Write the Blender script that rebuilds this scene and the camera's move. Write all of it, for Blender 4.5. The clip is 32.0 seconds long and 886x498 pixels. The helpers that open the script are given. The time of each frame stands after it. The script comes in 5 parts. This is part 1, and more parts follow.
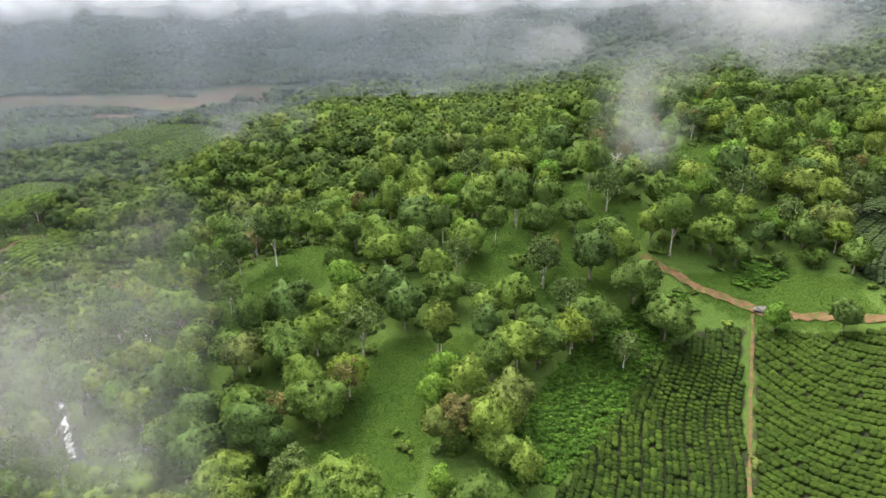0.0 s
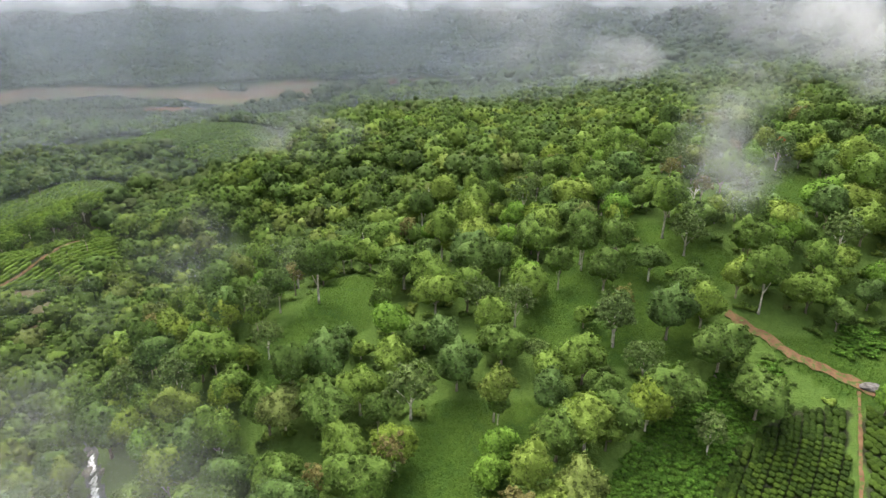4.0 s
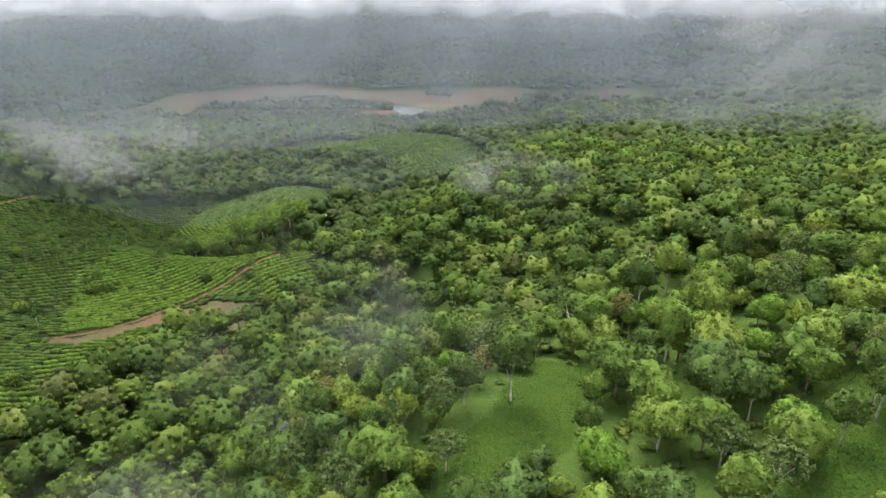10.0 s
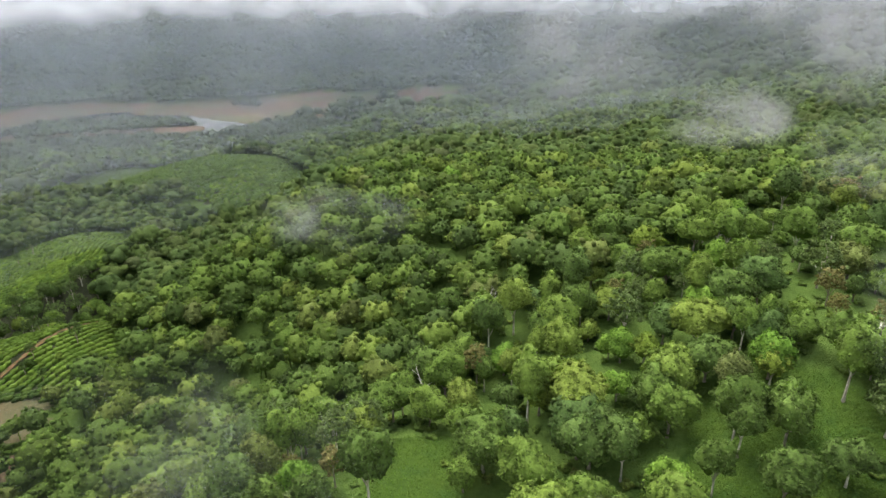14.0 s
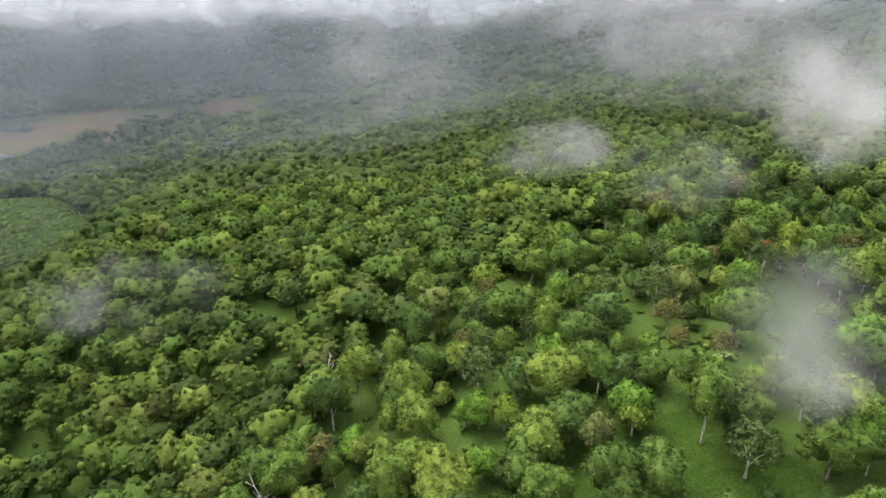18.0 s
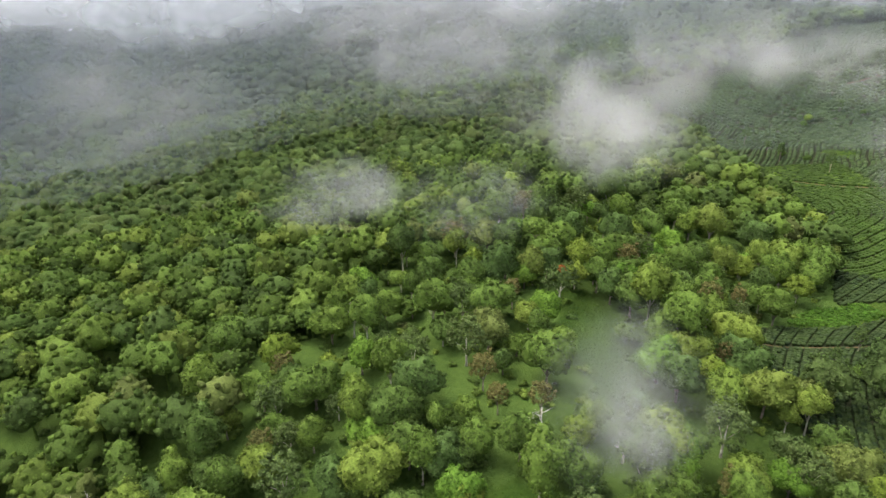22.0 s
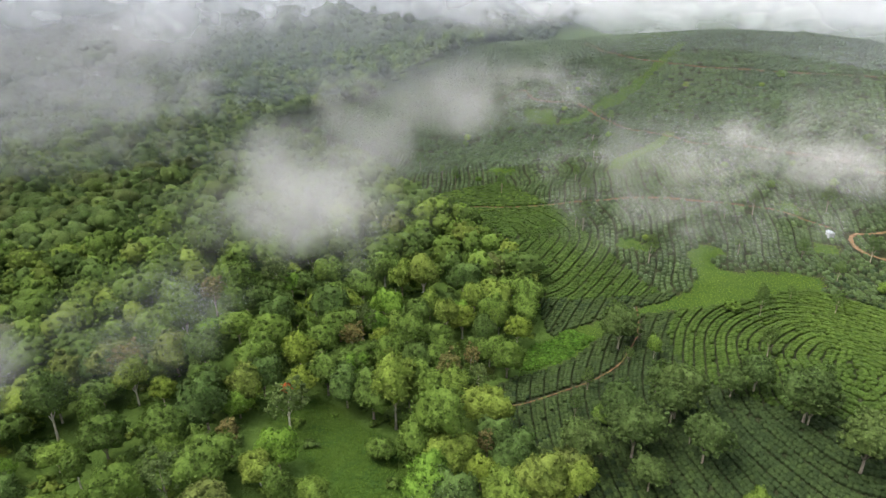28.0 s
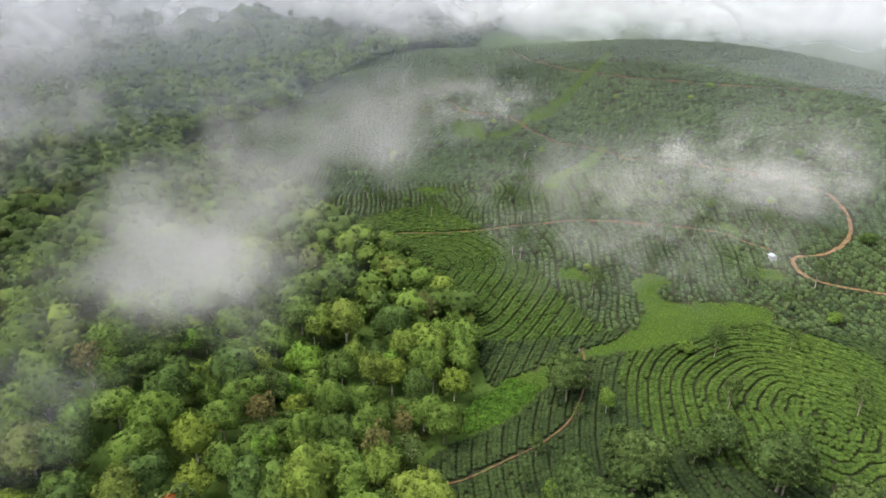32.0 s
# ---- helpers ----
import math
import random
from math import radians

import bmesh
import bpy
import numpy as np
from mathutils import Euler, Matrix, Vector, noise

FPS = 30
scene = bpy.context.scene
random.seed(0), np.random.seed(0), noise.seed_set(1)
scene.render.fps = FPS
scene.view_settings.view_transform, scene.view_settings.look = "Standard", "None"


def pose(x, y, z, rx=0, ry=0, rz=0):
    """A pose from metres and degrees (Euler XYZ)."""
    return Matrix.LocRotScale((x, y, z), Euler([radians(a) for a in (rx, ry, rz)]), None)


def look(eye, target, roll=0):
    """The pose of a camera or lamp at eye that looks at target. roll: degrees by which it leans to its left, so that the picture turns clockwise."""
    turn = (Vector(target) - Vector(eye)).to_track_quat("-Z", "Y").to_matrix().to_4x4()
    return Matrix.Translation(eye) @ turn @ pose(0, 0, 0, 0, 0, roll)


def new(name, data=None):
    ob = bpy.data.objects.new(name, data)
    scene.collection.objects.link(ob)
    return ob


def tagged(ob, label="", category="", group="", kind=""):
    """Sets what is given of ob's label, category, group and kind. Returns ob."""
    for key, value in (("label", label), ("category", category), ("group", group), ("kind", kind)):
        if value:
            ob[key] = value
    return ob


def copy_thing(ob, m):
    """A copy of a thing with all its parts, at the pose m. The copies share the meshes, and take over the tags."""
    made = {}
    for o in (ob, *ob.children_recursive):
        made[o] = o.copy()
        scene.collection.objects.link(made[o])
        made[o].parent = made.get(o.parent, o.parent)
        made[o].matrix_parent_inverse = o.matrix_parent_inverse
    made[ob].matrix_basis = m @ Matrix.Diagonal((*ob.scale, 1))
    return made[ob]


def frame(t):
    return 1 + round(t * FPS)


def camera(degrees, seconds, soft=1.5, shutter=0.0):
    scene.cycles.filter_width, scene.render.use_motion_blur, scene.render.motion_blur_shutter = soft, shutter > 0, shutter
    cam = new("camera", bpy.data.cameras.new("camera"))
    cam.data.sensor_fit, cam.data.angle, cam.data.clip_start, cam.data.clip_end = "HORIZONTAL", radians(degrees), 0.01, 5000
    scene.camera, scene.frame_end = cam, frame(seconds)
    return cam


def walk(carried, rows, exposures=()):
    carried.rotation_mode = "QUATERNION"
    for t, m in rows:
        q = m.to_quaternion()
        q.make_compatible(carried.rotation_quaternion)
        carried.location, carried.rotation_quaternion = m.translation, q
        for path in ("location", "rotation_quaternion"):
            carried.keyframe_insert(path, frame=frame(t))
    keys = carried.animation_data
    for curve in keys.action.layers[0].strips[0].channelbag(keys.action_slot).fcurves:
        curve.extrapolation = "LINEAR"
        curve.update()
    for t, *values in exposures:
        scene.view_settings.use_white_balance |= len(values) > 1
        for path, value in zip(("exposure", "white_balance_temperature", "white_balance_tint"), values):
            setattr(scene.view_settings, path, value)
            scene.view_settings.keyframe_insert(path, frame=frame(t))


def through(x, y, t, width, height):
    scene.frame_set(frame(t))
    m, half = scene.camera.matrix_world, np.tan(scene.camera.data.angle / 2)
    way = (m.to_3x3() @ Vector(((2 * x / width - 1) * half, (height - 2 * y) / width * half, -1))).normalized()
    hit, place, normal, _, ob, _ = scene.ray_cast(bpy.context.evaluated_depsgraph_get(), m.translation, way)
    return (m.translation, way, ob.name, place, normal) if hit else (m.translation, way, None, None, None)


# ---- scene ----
cam = camera(70.73, 32.0, 1.5)
# seconds, place in metres, tilt below the level, heading to the left of +y, lean
PATH = [
    (0, -0.00, 0.00, 100.00, -21.288, 0.000, -0.264),
    (0.5, 0.06, 1.42, 100.90, -21.498, 0.064, -0.396),
    (1, 0.20, 3.00, 101.76, -21.681, 0.155, -0.465),
    (1.5, 0.18, 4.59, 102.50, -21.784, 0.207, -0.524),
    (2, 0.23, 6.50, 103.11, -21.904, 0.260, -0.603),
    (2.5, 0.24, 8.45, 103.67, -21.994, 0.286, -0.641),
    (4.5, -4.61, 16.08, 104.49, -21.798, 7.986, 1.070),
    (5, -5.02, 18.15, 104.67, -21.819, 13.804, 1.316),
    (5.5, -5.47, 20.26, 104.89, -21.851, 19.332, 1.506),
    (6, -6.29, 22.09, 105.26, -21.896, 23.903, 1.607),
    (6.5, -7.22, 24.15, 105.42, -21.897, 26.428, 1.695),
    (7, -8.30, 26.04, 105.63, -21.829, 26.723, 1.668),
    (7.5, -9.09, 28.26, 106.03, -21.810, 26.861, 1.583),
    (8, -9.90, 30.27, 106.63, -21.815, 26.945, 1.428),
    (8.5, -10.84, 32.21, 107.48, -21.848, 26.459, 1.150),
    (9, -11.81, 34.18, 108.29, -21.863, 24.928, 0.740),
    (9.5, -12.74, 36.32, 108.87, -21.867, 22.835, 0.437),
    (10, -13.56, 38.45, 109.53, -21.884, 21.915, 0.227),
    (10.5, -14.23, 40.57, 110.22, -21.926, 20.514, -0.013),
    (11, -14.93, 42.73, 110.90, -21.985, 17.984, -0.191),
    (11.5, -15.62, 44.99, 111.62, -22.062, 14.928, -0.381),
    (12, -16.20, 47.21, 112.37, -22.132, 13.013, -0.480),
    (12.5, -16.84, 49.26, 113.14, -22.157, 12.342, -0.454),
    (13, -17.31, 51.36, 113.79, -22.166, 11.254, -0.476),
    (13.5, -17.73, 53.41, 114.63, -22.221, 8.340, -0.602),
    (14, -18.01, 55.70, 115.31, -22.271, 5.452, -0.724),
    (14.5, -18.08, 58.11, 116.10, -22.352, 3.338, -0.847),
    (16.5, -18.91, 66.23, 118.84, -22.368, -4.743, -0.872),
    (17, -19.03, 68.51, 119.40, -22.396, -6.890, -0.704),
    (17.5, -18.61, 70.73, 119.93, -22.390, -8.939, -0.744),
    (18, -17.89, 72.91, 120.51, -22.436, -11.419, -0.863),
    (18.5, -17.35, 75.18, 121.07, -22.508, -14.847, -0.878),
    (19, -16.63, 77.40, 121.55, -22.525, -17.919, -0.939),
    (19.5, -15.73, 79.59, 122.13, -22.564, -20.237, -0.988),
    (20, -14.92, 81.56, 122.86, -22.626, -22.483, -0.987),
    (20.5, -14.19, 83.67, 123.54, -22.713, -24.852, -0.938),
    (21, -13.21, 85.72, 124.13, -22.755, -27.117, -0.883),
    (21.5, -12.10, 87.76, 124.95, -22.892, -29.387, -0.884),
    (22, -10.71, 89.49, 125.67, -22.961, -31.578, -0.864),
    (22.5, -9.22, 91.45, 126.19, -22.967, -33.826, -0.869),
    (23, -7.81, 93.57, 126.99, -23.084, -36.140, -0.753),
    (23.5, -6.60, 95.84, 127.91, -23.263, -38.551, -0.472),
    (24, -5.18, 97.75, 128.55, -23.313, -40.705, -0.365),
    (24.5, -3.47, 99.68, 129.40, -23.439, -42.758, -0.230),
    (26.5, 0.31, 110.26, 129.80, -22.592, -49.035, 0.978),
    (27, 2.31, 111.42, 130.45, -22.522, -53.017, 0.875),
    (27.5, 4.11, 112.24, 131.11, -22.379, -58.159, 0.669),
    (28, 6.06, 113.31, 131.47, -22.197, -62.557, 0.483),
    (28.5, 8.32, 114.63, 132.00, -22.199, -66.245, 0.545),
    (29, 10.44, 115.85, 132.39, -22.161, -68.337, 0.702),
    (29.5, 12.53, 116.70, 132.60, -22.142, -69.190, 0.878),
    (30, 14.71, 117.56, 132.71, -22.116, -69.267, 1.051),
    (30.5, 16.92, 118.29, 132.73, -22.019, -69.275, 1.138),
    (31, 19.25, 119.09, 132.62, -21.898, -69.301, 1.223),
    (31.5, 21.59, 119.97, 132.62, -21.837, -69.345, 1.320),
    (32, 23.91, 120.94, 132.84, -21.855, -69.406, 1.451),
]
walk(cam, [(t, pose(x, y, z, 90 + tilt, 0, turn) @ pose(0, 0, 0, 0, 0, lean)) for t, x, y, z, tilt, turn, lean in PATH],
     [(0, 0.22), (14, 0.08), (19, -0.06), (24, -0.18), (32, -0.32)])


# ---- world and light ----
world = bpy.data.worlds.new("overcast_sky")
scene.world = world
world.use_nodes = True
wn, wl = world.node_tree.nodes, world.node_tree.links
sky = wn.new("ShaderNodeTexSky")
sky.sky_type, sky.sun_disc = "NISHITA", False
sky.sun_elevation, sky.sun_rotation = radians(58), radians(-35)
sky.air_density, sky.dust_density, sky.ozone_density = 1.0, 6.0, 1.0
# cloud cover takes most of the blue out of the sky's light
cover = wn.new("ShaderNodeHueSaturation")
cover.inputs["Saturation"].default_value = 0.5
wl.new(sky.outputs["Color"], cover.inputs["Color"])
wl.new(cover.outputs["Color"], wn["Background"].inputs["Color"])
wn["Background"].inputs["Strength"].default_value = 0.78

sun = new("sun", bpy.data.lights.new("sun", "SUN"))
sun.data.energy, sun.data.angle, sun.data.color = 0.6, radians(40), (1.0, 0.95, 0.86)
sun.matrix_world = look((-300, 430, 640), (0, 0, 0))
scene.cycles.transparent_max_bounces = 64


# ---- materials ----
def material(name, rough=0.7, spec=0.25):
    m = bpy.data.materials.new(name)
    m.use_nodes = True
    b = m.node_tree.nodes["Principled BSDF"]
    b.inputs["Roughness"].default_value = rough
    b.inputs["Specular IOR Level"].default_value = spec
    return m, m.node_tree.nodes, m.node_tree.links, b


def ramp(nodes, stops):
    r = nodes.new("ShaderNodeValToRGB")
    while len(r.color_ramp.elements) < len(stops):
        r.color_ramp.elements.new(0.5)
    for e, (p, c) in zip(r.color_ramp.elements, stops):
        e.position, e.color = p, (*c, 1)
    return r


def noise_tex(nodes, links, scale, detail=4.0, world_space=True):
    n = nodes.new("ShaderNodeTexNoise")
    n.inputs["Scale"].default_value, n.inputs["Detail"].default_value = scale, detail
    if world_space:
        g = nodes.new("ShaderNodeNewGeometry")
        links.new(g.outputs["Position"], n.inputs["Vector"])
    return n


def mathn(nodes, links, op, a, b=None, clamp=False):
    n = nodes.new("ShaderNodeMath")
    n.operation, n.use_clamp = op, clamp
    for i, v in enumerate((a, b)):
        if v is None:
            continue
        if isinstance(v, (int, float)):
            n.inputs[i].default_value = v
        else:
            links.new(v, n.inputs[i])
    return n.outputs[0]


def mixc(nodes, links, f, a, b, blend="MIX"):
    n = nodes.new("ShaderNodeMix")
    n.data_type, n.blend_type = "RGBA", blend
    for i, v in ((0, f), (6, a), (7, b)):
        if isinstance(v, (int, float)):
            n.inputs[i].default_value = v
        elif isinstance(v, tuple):
            n.inputs[i].default_value = (*v, 1)
        else:
            links.new(v, n.inputs[i])
    return n.outputs[2]


def leaf_material(name, stops, through=0.3, vary=0.8, gloss=0.08, velvet=0.0):
    """Foliage: one tone a plant, spread over the leaves, some light passing through."""
    m, n, l, b = material(name, 0.75, gloss)
    b.inputs["Sheen Weight"].default_value = velvet
    tint = n.new("ShaderNodeAttribute")
    tint.attribute_name = "tint"
    info, geo = n.new("ShaderNodeObjectInfo"), n.new("ShaderNodeNewGeometry")
    t = mathn(n, l, "FRACT", mathn(n, l, "ADD", tint.outputs["Fac"], info.outputs["Random"]))
    r = ramp(n, stops)
    l.new(t, r.inputs[0])
    leaf = mathn(n, l, "ADD", mathn(n, l, "MULTIPLY", geo.outputs["Random Per Island"], vary), 1 - vary * 0.55)
    patch = noise_tex(n, l, 0.3, 2)
    fleck = noise_tex(n, l, 2.6, 4)
    mottle = mathn(n, l, "MULTIPLY", mathn(n, l, "ADD", mathn(n, l, "MULTIPLY", patch.outputs["Fac"], 0.4), 0.8), mathn(n, l, "ADD", mathn(n, l, "MULTIPLY", fleck.outputs["Fac"], 1.4), 0.3))
    shade = mathn(n, l, "MULTIPLY", leaf, mottle)
    bump = n.new("ShaderNodeBump")
    bump.inputs["Strength"].default_value, bump.inputs["Distance"].default_value = 0.9, 0.22
    l.new(fleck.outputs["Fac"], bump.inputs["Height"])
    l.new(bump.outputs[0], b.inputs["Normal"])
    col = mixc(n, l, 1.0, r.outputs[0], shade, "MULTIPLY")
    l.new(col, b.inputs["Base Color"])
    tr = n.new("ShaderNodeBsdfTranslucent")
    l.new(mixc(n, l, 1.0, col, (1.0, 1.25, 0.5), "MULTIPLY"), tr.inputs["Color"])
    mix = n.new("ShaderNodeMixShader")
    mix.inputs[0].default_value = through
    l.new(b.outputs[0], mix.inputs[1])
    l.new(tr.outputs[0], mix.inputs[2])
    l.new(mix.outputs[0], n["Material Output"].inputs["Surface"])
    return m


FOREST_TONES = [(0.0, (0.0508, 0.082, 0.0197)), (0.25, (0.0623, 0.1, 0.0197)), (0.5, (0.0754, 0.12, 0.0213)), (0.75, (0.0902, 0.136, 0.0238)), (0.92, (0.113, 0.153, 0.0262)), (1.0, (0.082, 0.1, 0.0295))]
leaf_forest = leaf_material("broadleaf_foliage", FOREST_TONES)
# far forests: distance haze and cloud shade are mixed into these two leaf colours
leaf_hazed = leaf_material("hazed_foliage", [(0.0, (0.0558, 0.0886, 0.0246)), (0.4, (0.0705, 0.108, 0.0279)), (0.8, (0.0918, 0.131, 0.0312)), (1.0, (0.0738, 0.0935, 0.0328))], 0.3, 0.4, 0.08)
leaf_far_shaded = leaf_material("far_shaded_foliage", [(0.0, (0.037, 0.0554, 0.0264)), (0.4, (0.0475, 0.0693, 0.0304)), (0.8, (0.062, 0.0858, 0.0343)), (1.0, (0.0436, 0.0634, 0.029))], 0.3, 0.4, 0.08)
leaf_bright = leaf_material("fresh_foliage", [(0.0, (0.0739, 0.139, 0.0185)), (1.0, (0.0941, 0.16, 0.0218))])
leaf_yellow = leaf_material("yellow_green_foliage", [(0.0, (0.101, 0.144, 0.0202)), (1.0, (0.118, 0.156, 0.0235))])
leaf_dark = leaf_material("dark_foliage", [(0.0, (0.047, 0.079, 0.0202)), (1.0, (0.0571, 0.0941, 0.0235))])
leaf_grey = leaf_material("grey_green_foliage", [(0.0, (0.0714, 0.105, 0.0319)), (1.0, (0.0882, 0.122, 0.037))])
leaf_oak = leaf_material("shade_tree_foliage", [(0.0, (0.048, 0.0768, 0.0224)), (1.0, (0.0656, 0.096, 0.0272))])
leaf_brown = leaf_material("drying_foliage", [(0.0, (0.109, 0.109, 0.0353)), (1.0, (0.134, 0.118, 0.042))])
leaf_red = leaf_material("red_blossom", [(0.0, (0.26, 0.06, 0.02)), (1.0, (0.34, 0.1, 0.03))])
leaf_tea = leaf_material("tea_foliage", [(0.0, (0.012, 0.0232, 0.0032)), (0.5, (0.0192, 0.0352, 0.004)), (1.0, (0.0296, 0.0504, 0.0056))], 0.1, 0.35, 0.06, 0.0)
leaf_tea_young = leaf_material("young_tea_foliage", [(0.0, (0.0229, 0.0431, 0.00704)), (0.5, (0.0343, 0.0598, 0.00968)), (1.0, (0.0493, 0.0792, 0.0123))], 0.1, 0.35, 0.08, 0.0)
# crest tea: young tea's colour brightened to hold the light on the crests
leaf_tea_lit = leaf_material("lit_tea_foliage", [(0.0, (0.0408, 0.0748, 0.00935)), (0.5, (0.0595, 0.102, 0.0119)), (1.0, (0.0799, 0.126, 0.0153))], 0.1, 0.35, 0.08, 0.0)
leaf_tea_old = leaf_material("mature_tea_foliage", [(0.0, (0.01275, 0.02325, 0.00825)), (0.5, (0.02025, 0.03375, 0.0105)), (1.0, (0.03, 0.048, 0.01275))], 0.1, 0.35, 0.08, 0.0)
# far slope tea: colour greyed and blued to carry the distance haze
leaf_tea_hazed = leaf_material("hazed_tea_foliage", [(0.0, (0.0246, 0.0418, 0.0164)), (0.5, (0.0361, 0.0582, 0.0213)), (1.0, (0.0508, 0.0771, 0.0262))], 0.1, 0.35, 0.12, 0.0)
leaf_fern = leaf_material("fern_foliage", [(0.0, (0.0391, 0.0884, 0.0102)), (1.0, (0.0595, 0.117, 0.0136))])
leaf_grass_pale = leaf_material("valley_grass", [(0.0, (0.085, 0.123, 0.0213)), (1.0, (0.123, 0.162, 0.0289))], 0.22, 0.3)
leaf_grass = leaf_material("meadow_grass", [(0.0, (0.0425, 0.0808, 0.0102)), (1.0, (0.0638, 0.106, 0.0153))], 0.22, 0.3)


def bark_material(name, dark, light):
    m, n, l, b = material(name, 0.85, 0.15)
    a = noise_tex(n, l, 1.3, 5)
    r = ramp(n, [(0.3, dark), (0.7, light)])
    l.new(a.outputs["Fac"], r.inputs[0])
    l.new(r.outputs[0], b.inputs["Base Color"])
    bump = n.new("ShaderNodeBump")
    bump.inputs["Strength"].default_value, bump.inputs["Distance"].default_value = 0.5, 0.05
    l.new(noise_tex(n, l, 9.0, 4).outputs["Fac"], bump.inputs["Height"])
    l.new(bump.outputs[0], b.inputs["Normal"])
    return m


bark_pale = bark_material("pale_bark", (0.22, 0.19, 0.15), (0.5, 0.47, 0.4))
bark_brown = bark_material("brown_bark", (0.13, 0.11, 0.09), (0.28, 0.24, 0.19))
bark_dead = bark_material("bleached_wood", (0.3, 0.27, 0.24), (0.6, 0.57, 0.52))


# ---- the lie of the land ----
# broad rises and hollows: place, spread and height in metres
RIVER_SIDE = [(-148, 207, 15, 8), (-175, 197, 16, 7), (-200, 186, 16, 6), (-195, 286, 18, 4), (-190, 394, 34, 9), (-150, 380, 24, 4), (-83, 98, 31, -15.8), (-82, 183, 29, -19.9), (-187, 265, 44, -27.1), (-181, 173, 52, -8.7), (-311, 224, 76, 28.8), (-188, 275, 27, 27.6), (-172, 371, 44, 14.3), (-233, 59, 105, 17.6), (-330, 0, 144, 41.8), (-105, -61, 84, 17.6), (-348, 411, 98, 18.5), (-91, 489, 46, 16.8), (-70, 790, 90, -18), (-150, 665, 40, -7)]
FOREST_RIDGE = [(-55, 22, 58, -7.5), (-68, 223, 62, 27.7), (-12, 91, 42, 13.4), (44, 146, 39, 15.8), (12, 226, 62, 8.5), (104, 212, 58, 19.1), (91, 331, 89, 12), (4, 427, 89, 6), (79, 110, 28, -11.9), (-16, 563, 120, 6.2), (71, 27, 61, 7.5), (-66, 335, 49, 19.1), (-56, 116, 23, 18.9), (42, 74, 23, -10.1)]
TEA_SLOPES = [(128, 158, 30, -8.8), (109, 93, 40, 20.2), (214, 144, 42, 14.7), (239, 164, 91, -20.2), (375, 120, 122, 43), (301, 352, 137, 4.5), (445, 408, 144, 37.7), (254, -67, 126, 19.3), (161, 163, 35, 3.7), (440, 110, 110, 14)]


def smooth(v):
    v = np.clip(v, 0, 1)
    return v * v * (3 - 2 * v)


def ripple(x, y, size, turn=0.0):
    c, s = math.cos(turn), math.sin(turn)
    u, v = (c * x + s * y) / size, (c * y - s * x) / size
    return (np.sin(u + 1.7 * np.sin(0.6 * v)) + np.sin(1.3 * v + 1.1 * np.sin(0.8 * u + 2)) + 0.5 * np.sin(2.3 * u + 1.9 * v)) / 2.5


def ground_height(x, y):
    x, y = np.asarray(x, float), np.asarray(y, float)
    z = 24 + 30 * np.tanh((x - 20) / 180)
    for a, b, spread, up in RIVER_SIDE + FOREST_RIDGE + TEA_SLOPES:
        z = z + up * np.exp(-((x - a) ** 2 + (y - b) ** 2) / (2 * spread**2))
    r, heading = np.hypot(x, y - 80), np.degrees(np.arctan2(-x, y - 80))
    start = np.interp(heading, [-180, -100, -72, -50, -30, -8, 8, 180], [650, 650, 620, 470, 480, 700, 800, 800])
    far = smooth((r - start) / 1300)
    z = z + far * (330 + 60 * ripple(x, y, 160, 0.5)) + smooth((r - start) / 250) * 14 * ripple(x, y, 75, 1.1)
    # the drained lake bed
    low = np.atleast_1d((y > 420) & (x < -130) & (r < 1000))
    if low.any():
        z, a, c = np.atleast_1d(z), np.atleast_1d(x)[low], np.atleast_1d(y)[low]
        away = away_from(a, c, LAKE_BED + LAKE_BED[:1])
        bed = np.where(inside(a, c, LAKE_BED), smooth(away / 14), 0.0)
        level = 1.7 + 1.2 * ripple(a, c, 19, 0.3) + 0.6 * ripple(a, c, 8, 1.2) - 4.5 * np.exp(-((away_from(a, c, LAKE_WATER) + 4 * ripple(a, c, 9, 0.7)) / 15) ** 2) - 4 * np.exp(-((a + 266) ** 2 + (c - 612) ** 2) / 900)
        z[low] = np.maximum(z[low], 3.5) * (1 - bed) + level * bed
        z = z.reshape(x.shape)
    z = z + 0.35 * ripple(x, y, 7.0, 0.8)
    # the stream's bed
    return z - 2.5 * np.exp(-(away_from(x, y, STREAM) / 3.5) ** 2)


def away_from(x, y, line):
    """Distance on the plan from a line of points."""
    best = np.full(np.shape(x), 1e9)
    for (ax, ay), (bx, by) in zip(line, line[1:]):
        dx, dy = bx - ax, by - ay
        t = np.clip(((x - ax) * dx + (y - ay) * dy) / (dx * dx + dy * dy), 0, 1)
        best = np.minimum(best, np.hypot(x - ax - t * dx, y - ay - t * dy))
    return best


def inside(x, y, outline):
    """Whether points of the plan lie within an outline."""
    x, y = np.asarray(x, float), np.asarray(y, float)
    odd = np.zeros(x.shape, bool)
    for (ax, ay), (bx, by) in zip(outline, outline[1:] + outline[:1]):
        if ay != by:
            odd ^= ((ay > y) != (by > y)) & (x < (bx - ax) * (y - ay) / (by - ay) + ax)
    return odd


